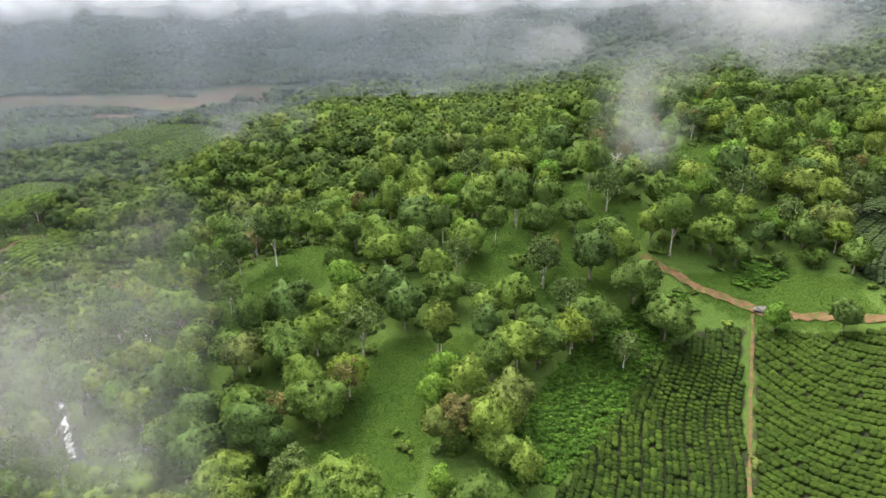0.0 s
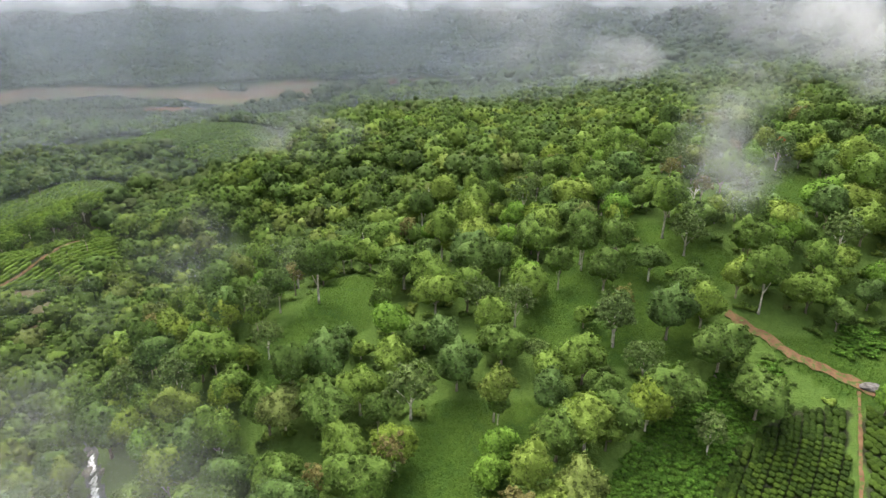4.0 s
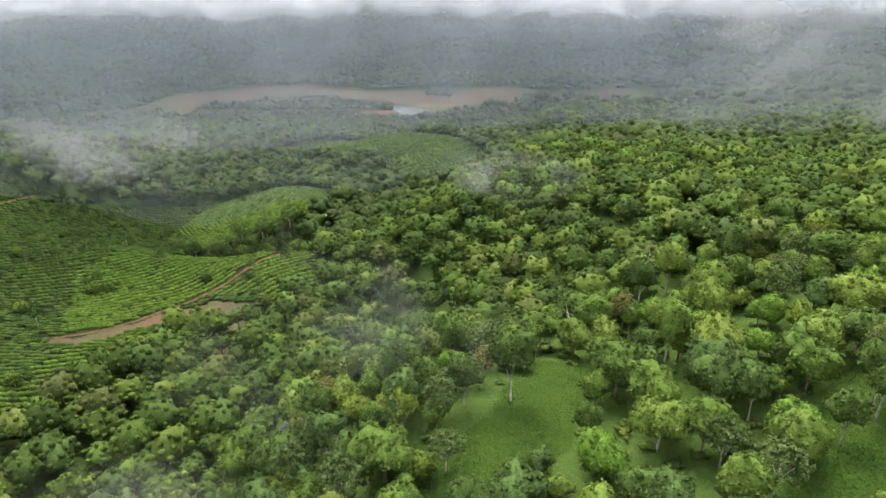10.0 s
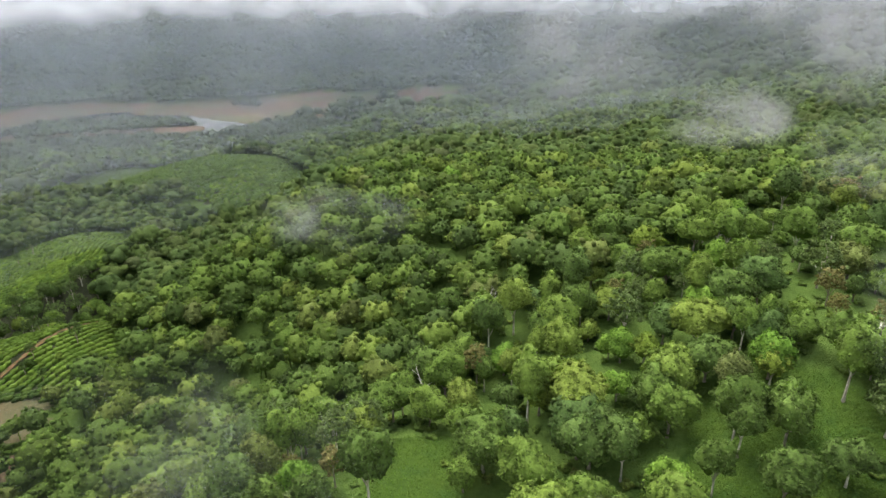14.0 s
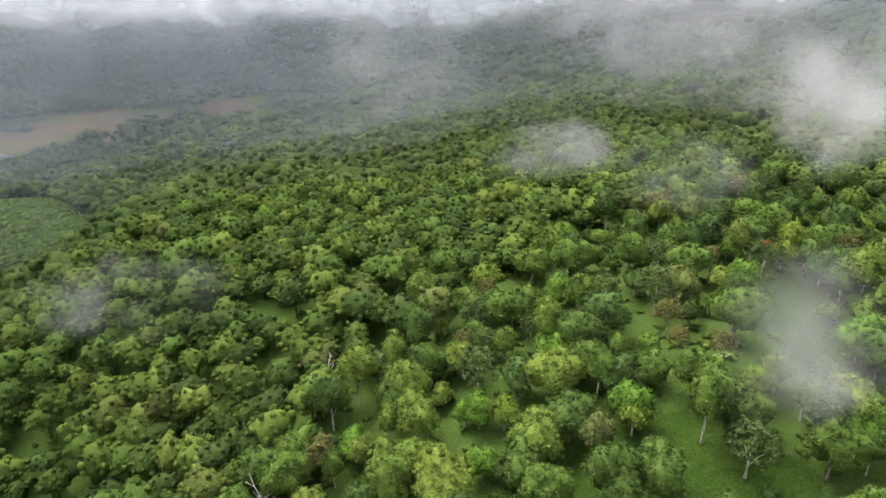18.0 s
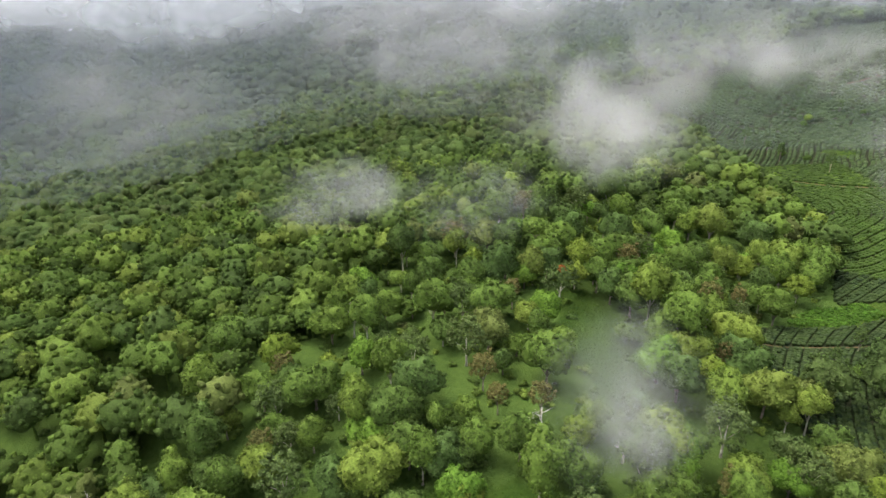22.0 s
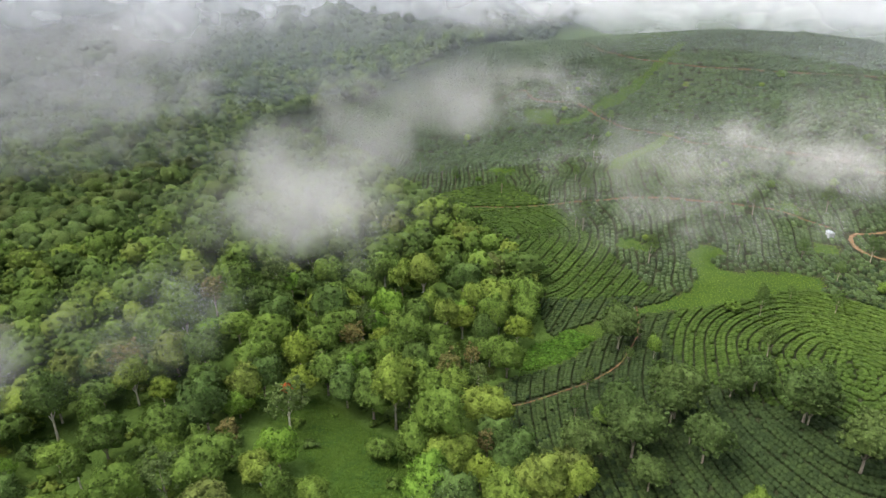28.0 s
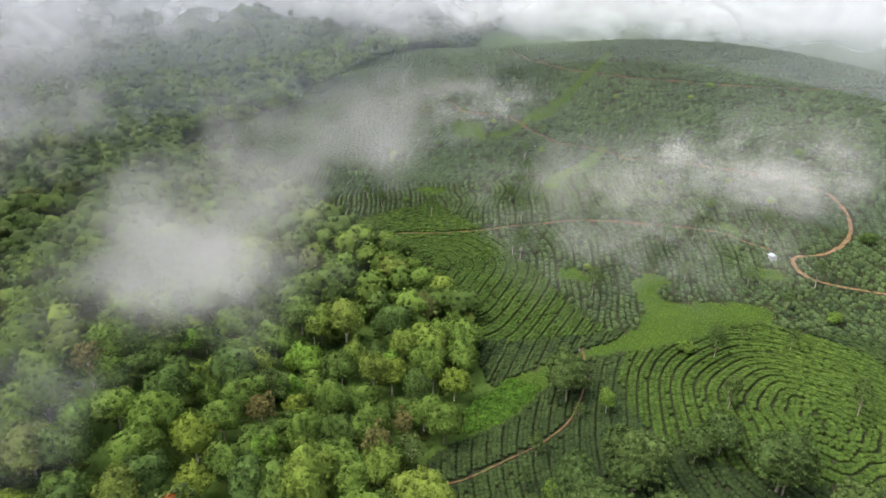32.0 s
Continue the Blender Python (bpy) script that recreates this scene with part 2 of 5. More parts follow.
LAKE_BED = [(-583, 458), (-536, 509), (-589, 627), (-550, 660), (-537, 721), (-477, 748), (-403, 734), (-358, 770), (-305, 772), (-247, 848), (-184, 803), (-140, 850), (-122, 905), (-40, 880), (-24, 852), (-100, 800), (-136, 750), (-160, 705), (-194, 660), (-235, 618), (-246, 590), (-276, 568), (-360, 540), (-415, 510), (-484, 499), (-507, 479), (-557, 436)]
LAKE_WATER = [(-500, 600), (-470, 650), (-430, 690), (-393, 668), (-355, 674), (-330, 660), (-295, 640), (-268, 612), (-264, 586)]
STREAM = [(-30, 20), (-48, 58), (-60, 84), (-71, 97), (-79, 108), (-85, 125), (-92, 140), (-104, 158), (-114, 180), (-124, 206), (-128, 240)]
MEADOWS = [
    [(13, 140), (22, 149), (36, 142), (47, 130), (38, 117), (36, 108), (24, 102), (3, 109), (5, 121)],
    [(-36, 141), (-20, 140), (-21, 126), (-24, 119), (-26, 105), (-40, 96), (-45, 103), (-38, 115)],
    [(-10, 96), (7, 97), (0, 79), (-6, 62), (-21, 72), (-14, 84)],
    [(57, 138), (67, 136), (78, 160), (80, 178), (70, 180), (58, 152)],
]
CLEARING = [(44, 110), (56, 113), (68, 112), (76, 106), (74, 93), (60, 96), (52, 101)]
GULLY_GRASS = [(113, 151), (128, 153), (138, 146), (146, 137), (152, 128), (160, 122), (170, 124), (177, 128), (184, 122), (181, 117), (174, 121), (172, 115), (176, 104), (178, 94), (171, 93), (164, 103), (156, 111), (149, 121), (145, 133), (137, 138), (125, 142)]
GRASS_PATCHES = [[(174, 146), (179, 145), (178, 137), (174, 137)], [(231, 212), (236, 211), (235, 199), (229, 199)], [(198, 97), (199, 89), (193, 90), (192, 96)], [(282, 215), (295, 220), (297, 207), (284, 200), (290, 191), (311, 184), (305, 180), (282, 189), (278, 200)], [(214, 108), (219, 106), (217, 98), (212, 100)],
                 [(226, 163), (240, 163), (262, 152), (272, 150), (272, 146), (255, 147), (238, 156), (227, 157)], [(294, 183), (310, 182), (332, 172), (375, 164), (374, 158), (330, 167), (300, 175)]]
TEA_A_WEST = [(36, 92), (46, 98), (53, 98), (48, 85), (41, 67), (33, 46), (8, 50), (14, 64), (23, 76), (31, 86)]
TEA_A_EAST = [(55, 98), (72, 90), (84, 84), (95, 66), (98, 40), (60, 30), (34, 44), (42, 66), (50, 84)]
TEA_TREES = [("silver", 130, 134, 1.1), ("silver", 98, 124, 1.2), ("silver", 109, 119, 1.25), ("silver", 112, 99, 1.2), ("round", 88, 132, 0.8), ("silver", 104, 91, 1.2), ("silver", 100, 113, 1.1), ("small", 149, 113, 0.7), ("tall", 127, 126, 0.6), ("silver", 118, 107, 0.9), ("silver", 92, 120, 0.8), ("small", 105, 131, 0.7), ("round", 92, 104, 0.7)]
TEA_EAST = [(78, 110), (90, 146), (99, 156), (114, 151), (125, 142), (135, 152), (150, 160), (166, 177), (179, 195), (189, 216), (215, 250), (236, 331), (283, 304), (434, 290), (600, 300), (600, -200), (150, -100), (104, 40), (98, 66), (86, 84), (78, 90)]
TEA_WEST = [(-317, 204), (-255, 207), (-232, 265), (-215, 300), (-180, 302), (-166, 284), (-170, 254), (-150, 248), (-122, 190), (-134, 172), (-140, 150), (-128, 150), (-140, 128), (-134, 104), (-122, 80), (-150, 40), (-260, 30), (-340, 120)]
TEA_FAR = [(-262, 360), (-262, 425), (-200, 425), (-150, 402), (-112, 352), (-98, 332), (-150, 332), (-180, 348)]
FERN_BEDS = [[(16, 68), (20, 72), (30, 84), (36, 93), (45, 100), (46, 107), (34, 103), (22, 93), (12, 80), (8, 66)], [(55, 108), (62, 108), (68, 112), (60, 116)], [(116, 152), (126, 153), (137, 147), (135, 140), (124, 144)]]
TEA_TONGUES = [[(-226, 262), (-220, 292), (-213, 304), (-188, 304), (-171, 286), (-174, 270), (-186, 257), (-198, 241), (-205, 227), (-216, 226), (-224, 245)],
               [(-196, 168), (-178, 150), (-166, 138), (-157, 150), (-155, 174), (-141, 182), (-128, 182), (-122, 195), (-128, 210), (-142, 224), (-160, 220), (-178, 214), (-196, 196)],
               [(-158, 140), (-150, 158), (-136, 163), (-119, 163), (-124, 141), (-132, 104), (-150, 108)]]
SCRUB_BELT = [(-176, 266), (-160, 250), (-146, 238), (-158, 226), (-178, 220), (-196, 210), (-208, 220), (-196, 238), (-184, 254)]
BARE_SOIL = [[(-163, 131), (-156, 158), (-146, 176), (-130, 178), (-124, 168), (-128, 160), (-142, 165), (-152, 150), (-156, 134)], [(-134, 84), (-133, 96), (-127, 95), (-126, 84)],
             [(-126, 150), (-124, 160), (-119, 158), (-121, 149)]]

steps = np.linspace(-1, 1, 351)
gx, gy = np.meshgrid(30 + 330 * steps + 3700 * steps**7, 190 + 330 * steps + 3700 * steps**7)
gx, gy = gx.ravel(), gy.ravel()
gz = ground_height(gx, gy)


def mesh_from(name, verts, faces, mat, smooth_shade=True, tint=None):
    """A mesh from arrays of corners and of equal-sided faces."""
    me = bpy.data.meshes.new(name)
    verts, faces = np.asarray(verts, np.float32), np.asarray(faces, np.int32)
    n = faces.shape[1]
    me.vertices.add(len(verts))
    me.vertices.foreach_set("co", verts.ravel())
    me.loops.add(faces.size)
    me.loops.foreach_set("vertex_index", faces.ravel())
    me.polygons.add(len(faces))
    me.polygons.foreach_set("loop_start", np.arange(0, faces.size, n, dtype=np.int32))
    me.polygons.foreach_set("use_smooth", np.full(len(faces), smooth_shade))
    if tint is not None:
        a = me.attributes.new("tint", "FLOAT", "POINT")
        a.data.foreach_set("value", np.asarray(tint, np.float32))
    me.materials.append(mat)
    me.update(calc_edges=True)
    return me


# ground: forest floor, meadow grass, tea soil and dried mud by zone
soil, n, l, b = material("earth_and_grass", 0.95, 0.05)
zone = n.new("ShaderNodeAttribute")
zone.attribute_name = "zone"
sep = n.new("ShaderNodeSeparateColor")
l.new(zone.outputs["Color"], sep.inputs[0])
fine, wide, grain = noise_tex(n, l, 1.1, 6), noise_tex(n, l, 0.09, 5), noise_tex(n, l, 5.0, 3)


def two_tone(f, a, c, low=0.3, high=0.7):
    r = ramp(n, [(low, a), (high, c)])
    l.new(f.outputs["Fac"], r.inputs[0])
    return r.outputs[0]


floor_col = mixc(n, l, 0.5, two_tone(fine, (0.042, 0.078, 0.016), (0.078, 0.122, 0.024)), two_tone(wide, (0.046, 0.084, 0.017), (0.072, 0.115, 0.024)))
grass_col = mixc(n, l, 0.5, two_tone(fine, (0.0229, 0.051, 0.00792), (0.0493, 0.0845, 0.0132)), two_tone(wide, (0.0299, 0.0616, 0.0088), (0.0546, 0.088, 0.0141)))
tea_soil = mixc(n, l, 0.5, two_tone(fine, (0.02, 0.022, 0.012), (0.038, 0.038, 0.02)), two_tone(grain, (0.018, 0.026, 0.012), (0.034, 0.042, 0.018)))
shore = noise_tex(n, l, 0.022, 4)
mud_col = mixc(n, l, 0.5, two_tone(shore, (0.15, 0.088, 0.05), (0.075, 0.1, 0.042), 0.42, 0.58), two_tone(fine, (0.065, 0.05, 0.03), (0.13, 0.088, 0.05)))
edge = mathn(n, l, "MULTIPLY", mathn(n, l, "SUBTRACT", fine.outputs["Fac"], 0.5), 0.9)


def soft_zone(channel):
    return mathn(n, l, "MULTIPLY", mathn(n, l, "SUBTRACT", mathn(n, l, "ADD", sep.outputs[channel], edge), 0.3), 2.5, True)


weeds = ramp(n, [(0.5, (0, 0, 0)), (0.66, (0.75, 0.75, 0.75))])
l.new(noise_tex(n, l, 0.38, 7).outputs["Fac"], weeds.inputs[0])
grass_col = mixc(n, l, weeds.outputs[0], grass_col, (0.03, 0.062, 0.012))
col = mixc(n, l, soft_zone(0), floor_col, grass_col)
col = mixc(n, l, soft_zone(1), col, tea_soil)
col = mixc(n, l, soft_zone(2), col, mud_col)
l.new(col, b.inputs["Base Color"])
bump = n.new("ShaderNodeBump")
bump.inputs["Strength"].default_value, bump.inputs["Distance"].default_value = 0.8, 0.5
l.new(mathn(n, l, "ADD", fine.outputs["Fac"], grain.outputs["Fac"]), bump.inputs["Height"])
l.new(bump.outputs[0], b.inputs["Normal"])

k = len(steps)
quad = (np.arange(k - 1)[:, None] * k + np.arange(k - 1)).ravel()
ground_me = mesh_from("ground", np.c_[gx, gy, gz], np.c_[quad, quad + 1, quad + k + 1, quad + k], soil)
in_tea = np.zeros(gx.shape, bool)
for field in (TEA_A_WEST, TEA_A_EAST, TEA_EAST, TEA_WEST, TEA_FAR):
    in_tea |= inside(gx, gy, field)
in_grass = np.zeros(gx.shape, bool)
for field in MEADOWS + GRASS_PATCHES + [CLEARING, GULLY_GRASS]:
    in_grass |= inside(gx, gy, field)
in_mud = np.zeros(gx.shape, bool)
for field in BARE_SOIL:
    in_mud |= inside(gx, gy, field)
lake_mud = inside(gx, gy, LAKE_BED)
zones = np.c_[in_grass, in_tea & ~in_grass, in_mud | lake_mud, np.ones(len(gx))].astype(np.float32)
za = ground_me.attributes.new("zone", "FLOAT_COLOR", "POINT")
za.data.foreach_set("color", zones.ravel())
tagged(new("ground", ground_me), "rolling green hill country with forest floor, meadow and tea soil", "ground", kind="structure")

# ---- roads, stream and lake ----
def earth_material(name, bare, overgrown):
    """Bare reddish earth, with weeds over a share of it."""
    m, n, l, b = material(name, 0.95, 0.05)
    r = ramp(n, [(0.3, tuple(v * 0.6 for v in bare)), (0.55, bare), (0.8, tuple(v * 1.5 for v in bare))])
    l.new(noise_tex(n, l, 0.7, 6).outputs["Fac"], r.inputs[0])
    weeds = ramp(n, [(0.64 - overgrown, (0, 0, 0)), (0.76 - overgrown, (0.9, 0.9, 0.9))])
    l.new(noise_tex(n, l, 1.4, 6).outputs["Fac"], weeds.inputs[0])
    l.new(mixc(n, l, weeds.outputs[0], r.outputs[0], (0.04, 0.072, 0.015)), b.inputs["Base Color"])
    bump = n.new("ShaderNodeBump")
    bump.inputs["Strength"].default_value, bump.inputs["Distance"].default_value = 0.6, 0.2
    l.new(noise_tex(n, l, 2.2, 5).outputs["Fac"], bump.inputs["Height"])
    l.new(bump.outputs[0], b.inputs["Normal"])
    return m


dirt = earth_material("trodden_earth", (0.12, 0.07, 0.038), 0.14)
cart_earth = earth_material("bare_road_earth", (0.15, 0.094, 0.052), 0.1)
road_lines = []


def drawn_out(line, gap):
    """The line with rounded corners and a point every gap metres."""
    p = np.array(line, float)
    s = np.r_[0, np.cumsum(np.hypot(*np.diff(p, axis=0).T))]
    t = np.linspace(0, s[-1], max(int(s[-1] / gap), 2))
    q = np.c_[np.interp(t, s, p[:, 0]), np.interp(t, s, p[:, 1])]
    for _ in range(6):
        q[1:-1] = (q[:-2] + 2 * q[1:-1] + q[2:]) / 4
    return q


def ribbon(line, width, lift, gap=1.2, across=5, ragged=0.25, crown=0.0):
    """A strip laid on the ground along a line: corners and faces."""
    q = drawn_out(line, gap)
    way = np.gradient(q, axis=0)
    way /= np.hypot(*way.T)[:, None]
    side = np.c_[-way[:, 1], way[:, 0]]
    rng = np.random.default_rng(len(line))
    w = width / 2 * (1 + ragged * (rng.random((len(q), 2)) - 0.5) * 2)
    v = np.linspace(-1, 1, across)
    off = np.where(v[None] < 0, w[:, :1], w[:, 1:]) * v[None]
    pts = q[:, None] + off[..., None] * side[:, None]
    z = ground_height(pts[..., 0], pts[..., 1]) + lift + crown * (1 - v**2)
    verts = np.concatenate([pts, z[..., None]], 2).reshape(-1, 3)
    a = (np.arange(len(q) - 1)[:, None] * across + np.arange(across - 1)).ravel()
    return verts, np.c_[a, a + 1, a + across + 1, a + across]


def road(name, width, line, label, earth=None):
    verts, faces = ribbon(line, width, 0.22, ragged=0.45)
    road_lines.append((width, line))
    tagged(new(name, mesh_from(name, verts, faces, earth or dirt)), label, "road", kind="structure")


road("path_between_tea", 0.5, [(56, 101), (54, 96), (49, 84), (41, 66), (32, 42)], "narrow reddish footpath between two tea plots")
road("clearing_track", 1.9, [(40, 116), (48, 108), (54, 104), (60, 100), (68, 97), (76, 91)], "worn earth track across a grassy clearing")
road("shed_road", 1.1, [(196, 30), (196, 64), (195, 74), (195, 81), (198, 86), (206, 88), (210, 79), (218, 73), (227, 70), (236, 70), (246, 74)], "bare orange earth road past a small shed", cart_earth)
road("valley_track", 0.8, [(208, 92), (212, 106), (209, 118), (206, 132), (204, 146), (196, 170), (192, 200)], "grassy earth track between tea slopes")
road("hill_road", 0.9, [(246, 74), (254, 86), (256, 100), (259, 119), (258, 137), (268, 151), (275, 165), (286, 179), (302, 195), (304, 218), (315, 228), (300, 240)], "earth road winding up the tea hillside")
road("hill_top_path", 1.2, [(400, 235), (389, 219), (364, 201), (349, 179), (340, 158), (336, 145), (329, 112), (328, 78), (338, 45), (350, 0)], "pale grassy path along the tea hill crest")
road("knoll_path", 0.4, [(100, 150), (104, 146), (110, 142), (117, 136), (124, 132), (138, 131), (149, 134)], "narrow earth path at the foot of the tea knoll")
road("west_road", 2.2, [(-136, 76), (-143, 85), (-150, 92), (-162, 100), (-172, 112), (-178, 121), (-187, 129), (-195, 133), (-200, 130), (-205, 121), (-212, 112)], "winding orange earth road through tea hills", cart_earth)
road("west_road_bend", 1.8, [(-206, 140), (-216, 145), (-218, 152), (-222, 154), (-226, 153), (-233, 149), (-242, 144)], "bend of an orange earth road between tea plots", cart_earth)
road("west_track", 1.3, [(-163, 134), (-158, 150), (-155, 168), (-150, 184), (-145, 204), (-136, 222), (-140, 236)], "earth track along a terraced tea slope")
road("upper_west_track", 1.8, [(-263, 189), (-256, 179), (-251, 169), (-244, 154), (-240, 145)], "earth track on the upper tea slope", cart_earth)
road("upper_west_path", 1.2, [(-256, 201), (-253, 182), (-248, 165)], "overgrown earth path on the upper tea slope")


road("knoll_road", 1.8, [(186, 50), (176, 62), (166, 70), (157, 74), (148, 75), (143, 72), (142, 64), (148, 52)], "orange earth road round the tea knoll", cart_earth)

water, n, l, b = material("lake_water", 0.03, 0.5)
b.inputs["Base Color"].default_value = (0.035, 0.045, 0.045, 1)
bump = n.new("ShaderNodeBump")
bump.inputs["Strength"].default_value, bump.inputs["Distance"].default_value = 0.04, 0.1
l.new(noise_tex(n, l, 0.5, 3).outputs["Fac"], bump.inputs["Height"])
l.new(bump.outputs[0], b.inputs["Normal"])
verts, faces = ribbon(LAKE_WATER, 64, 0.0, 6.0, 9, 0.1)
verts[:, 2] = -0.2
tagged(new("water", mesh_from("water", verts, faces, water)), "low still lake water winding between drying mud banks", "lake", kind="structure")

brook, n, l, b = material("stream_water", 0.55, 0.3)
deep = ramp(n, [(0.4, (0.02, 0.028, 0.022)), (0.7, (0.07, 0.075, 0.06))])
l.new(noise_tex(n, l, 0.7, 6).outputs["Fac"], deep.inputs[0])
l.new(deep.outputs[0], b.inputs["Base Color"])
verts, faces = ribbon(STREAM, 2.4, 0.4, 1.0, 7, 0.45)
tagged(new("stream", mesh_from("stream", verts, faces, brook)), "dark rocky forest stream between trees", "stream", kind="structure")
foam, n, l, b = material("white_water", 0.4, 0.4)
froth = ramp(n, [(0.45, (0.3, 0.31, 0.3)), (0.6, (0.75, 0.77, 0.78))])
l.new(noise_tex(n, l, 0.9, 7).outputs["Fac"], froth.inputs[0])
l.new(froth.outputs[0], b.inputs["Base Color"])
bump = n.new("ShaderNodeBump")
bump.inputs["Strength"].default_value, bump.inputs["Distance"].default_value = 0.8, 0.3
l.new(noise_tex(n, l, 2.5, 5).outputs["Fac"], bump.inputs["Height"])
l.new(bump.outputs[0], b.inputs["Normal"])
for line, width in (([(-66, 90), (-68.5, 93.5), (-71, 97)], 1.1), ([(-71.5, 98), (-74, 101), (-75, 103)], 1.1), ([(-61, 85), (-63, 87)], 1.2), ([(-78, 107), (-80, 110)], 0.8)):
    verts, faces = ribbon(line, width, 0.52, 0.35, 5, 0.6, 0.12)
    tagged(new("water_rapids", mesh_from("water_rapids", verts, faces, foam)), "white foaming rapids of the forest stream", "rapids", kind="structure")


# ---- trees ----
def ico(level):
    bm = bmesh.new()
    bmesh.ops.create_icosphere(bm, subdivisions=level, radius=1.0)
    v = np.array([p.co[:] for p in bm.verts])
    f = np.array([[p.index for p in q.verts] for q in bm.faces])
    bm.free()
    return v, f


ICO1, ICO2, ICO3 = ico(1), ico(2), ico(3)


def crown_shape(rng, radius, height, lobes, leaves, leaf, level=2, open_=0.0, top=0.5):
    """Leafy crown round the origin's axis: a lumpy dome with small clumps and sprays of leaves over it.
    Returns corners and faces of the clumps, and corners of the three-sided sprays."""
    ball, ball_f = ICO1
    half = height * 0.5
    mid = half * (0.35 + top)
    shift = rng.random(6) * 6.283

    def skin(d):
        """How far the crown reaches, as a share of its radius, towards each direction."""
        a = np.arctan2(d[:, 1], d[:, 0])
        big = 1 + 0.17 * np.sin(2 * a + shift[0]) + 0.13 * np.sin(3 * a + shift[1] + 3 * d[:, 2])
        fine = np.sin(7 * d[:, 0] + shift[2]) + np.sin(7 * d[:, 1] + shift[3]) + np.sin(8 * d[:, 2] + shift[4])
        return big + 0.06 * fine

    def spread(d, share):
        """Places on the dome, flattened below its rim."""
        r = (skin(d) * share)[:, None]
        return np.c_[d[:, :2] * radius * r, d[:, 2:] * half * np.where(d[:, 2:] > 0, 1.0, 0.62) * r] + (0, 0, mid)

    # clumps spread evenly over the dome, with a few turned under its rim
    k = np.arange(lobes) + 0.5
    up = 1 - 1.45 * k / lobes
    ang = shift[5] + k * 2.39996 + 0.5 * rng.random(lobes)
    flat = np.sqrt(np.maximum(1 - up**2, 0))
    way = np.c_[np.cos(ang) * flat, np.sin(ang) * flat, up]
    c = spread(way, 0.86 + 0.08 * rng.random(lobes) + 0.3 * open_ * rng.random(lobes))
    rad = radius * (0.92 / math.sqrt(lobes)) * (0.7 + 0.6 * rng.random(lobes)) * (1 - 0.3 * open_)
    rads = np.c_[rad, rad, rad * (0.66 + 0.2 * rng.random(lobes))]
    inner, inner_f = (ICO3 if level == 3 else ICO2) if level > 1 else ICO1
    if open_ > 0.3:
        cv, cf = [np.zeros((0, 3))], [np.zeros((0, 3), int)]
    else:
        cv, cf = [spread(inner, 0.92 * (1 + (0.14 if level > 1 else 0.3) * (rng.random(len(inner)) - 0.5)) - 0.4 * open_)], [inner_f]
    at = len(cv[0])
    for i in range(lobes):
        lump = 1 + 0.4 * (rng.random((len(ball), 1)) - 0.5)
        cv.append(c[i] + ball * rads[i] * lump)
        cf.append(ball_f + at)
        at += len(ball)
    if not leaves:
        return np.concatenate(cv), np.concatenate(cf), np.zeros((0, 3))
    d = rng.normal(size=(leaves, 3))
    d[:, 2] = np.where(d[:, 2] < -0.5, -d[:, 2], d[:, 2])
    d /= np.linalg.norm(d, axis=1)[:, None]
    p = spread(d, 0.9 + 0.16 * rng.random(leaves) - 0.35 * open_ * rng.random(leaves))
    # sprays that stand out, clumped round the lobes
    own = rng.integers(0, lobes, leaves)
    on = rng.random(leaves) < 0.55
    e = d + way[own]
    e /= np.linalg.norm(e, axis=1)[:, None]
    p = np.where(on[:, None], c[own] + e * rads[own] * (0.95 + 0.3 * rng.random((leaves, 1))), p)
    nrm = np.where(on[:, None], e, d) + 0.32 * rng.normal(size=(leaves, 3))
    nrm[:, 2] += 0.25
    nrm /= np.linalg.norm(nrm, axis=1)[:, None]
    u = np.cross(nrm, rng.normal(size=(leaves, 3)))
    u /= np.linalg.norm(u, axis=1)[:, None]
    v = np.cross(nrm, u)
    s = leaf * (0.55 + 0.75 * rng.random((leaves, 1)))
    droop = nrm * s * 0.22
    q = np.stack([p - u * s * 0.8 - droop, p + u * s * 0.8 - droop, p + v * s * 1.3 + droop], 1)
    return np.concatenate(cv), np.concatenate(cf), q.reshape(-1, 3)


def joined(cv, cf, q):
    """Core triangles and sprays as one set of triangles."""
    f = np.concatenate([cf, np.arange(len(q)).reshape(-1, 3) + len(cv)])
    return np.concatenate([cv, q]), f


def limb_bm(points, radii, sides=7):
    """A tapered, bent round limb through points."""
    bm = bmesh.new()
    rings = []
    for i, (p, r) in enumerate(zip(points, radii)):
        p = Vector(p)
        a, c = Vector(points[max(i - 1, 0)]), Vector(points[min(i + 1, len(points) - 1)])
        turn = (c - a).to_track_quat("Z", "Y")
        rings.append([bm.verts.new(p + turn @ Vector((math.cos(t) * r, math.sin(t) * r, 0))) for t in [6.283 * k / sides for k in range(sides)]])
    for lo, hi in zip(rings, rings[1:]):
        for k in range(sides):
            bm.faces.new((lo[k], lo[(k + 1) % sides], hi[(k + 1) % sides], hi[k]))
    bm.faces.new(rings[-1])
    bm.faces.new(rings[0][::-1])
    for f in bm.faces:
        f.smooth = True
    return bm


def part(name, data, mat, parent, label=""):
    """Links a bmesh or a mesh as one part under a thing."""
    if isinstance(data, bmesh.types.BMesh):
        me = bpy.data.meshes.new(name)
        data.to_mesh(me)
        data.free()
        me.materials.append(mat)
    else:
        me = data
    ob = new(name, me)
    ob.parent = parent
    if label:
        ob["label"] = label
    return ob


def place(x, y, turn=0.0, lift=-0.15):
    return pose(x, y, float(ground_height(x, y)) + lift, 0, 0, turn)


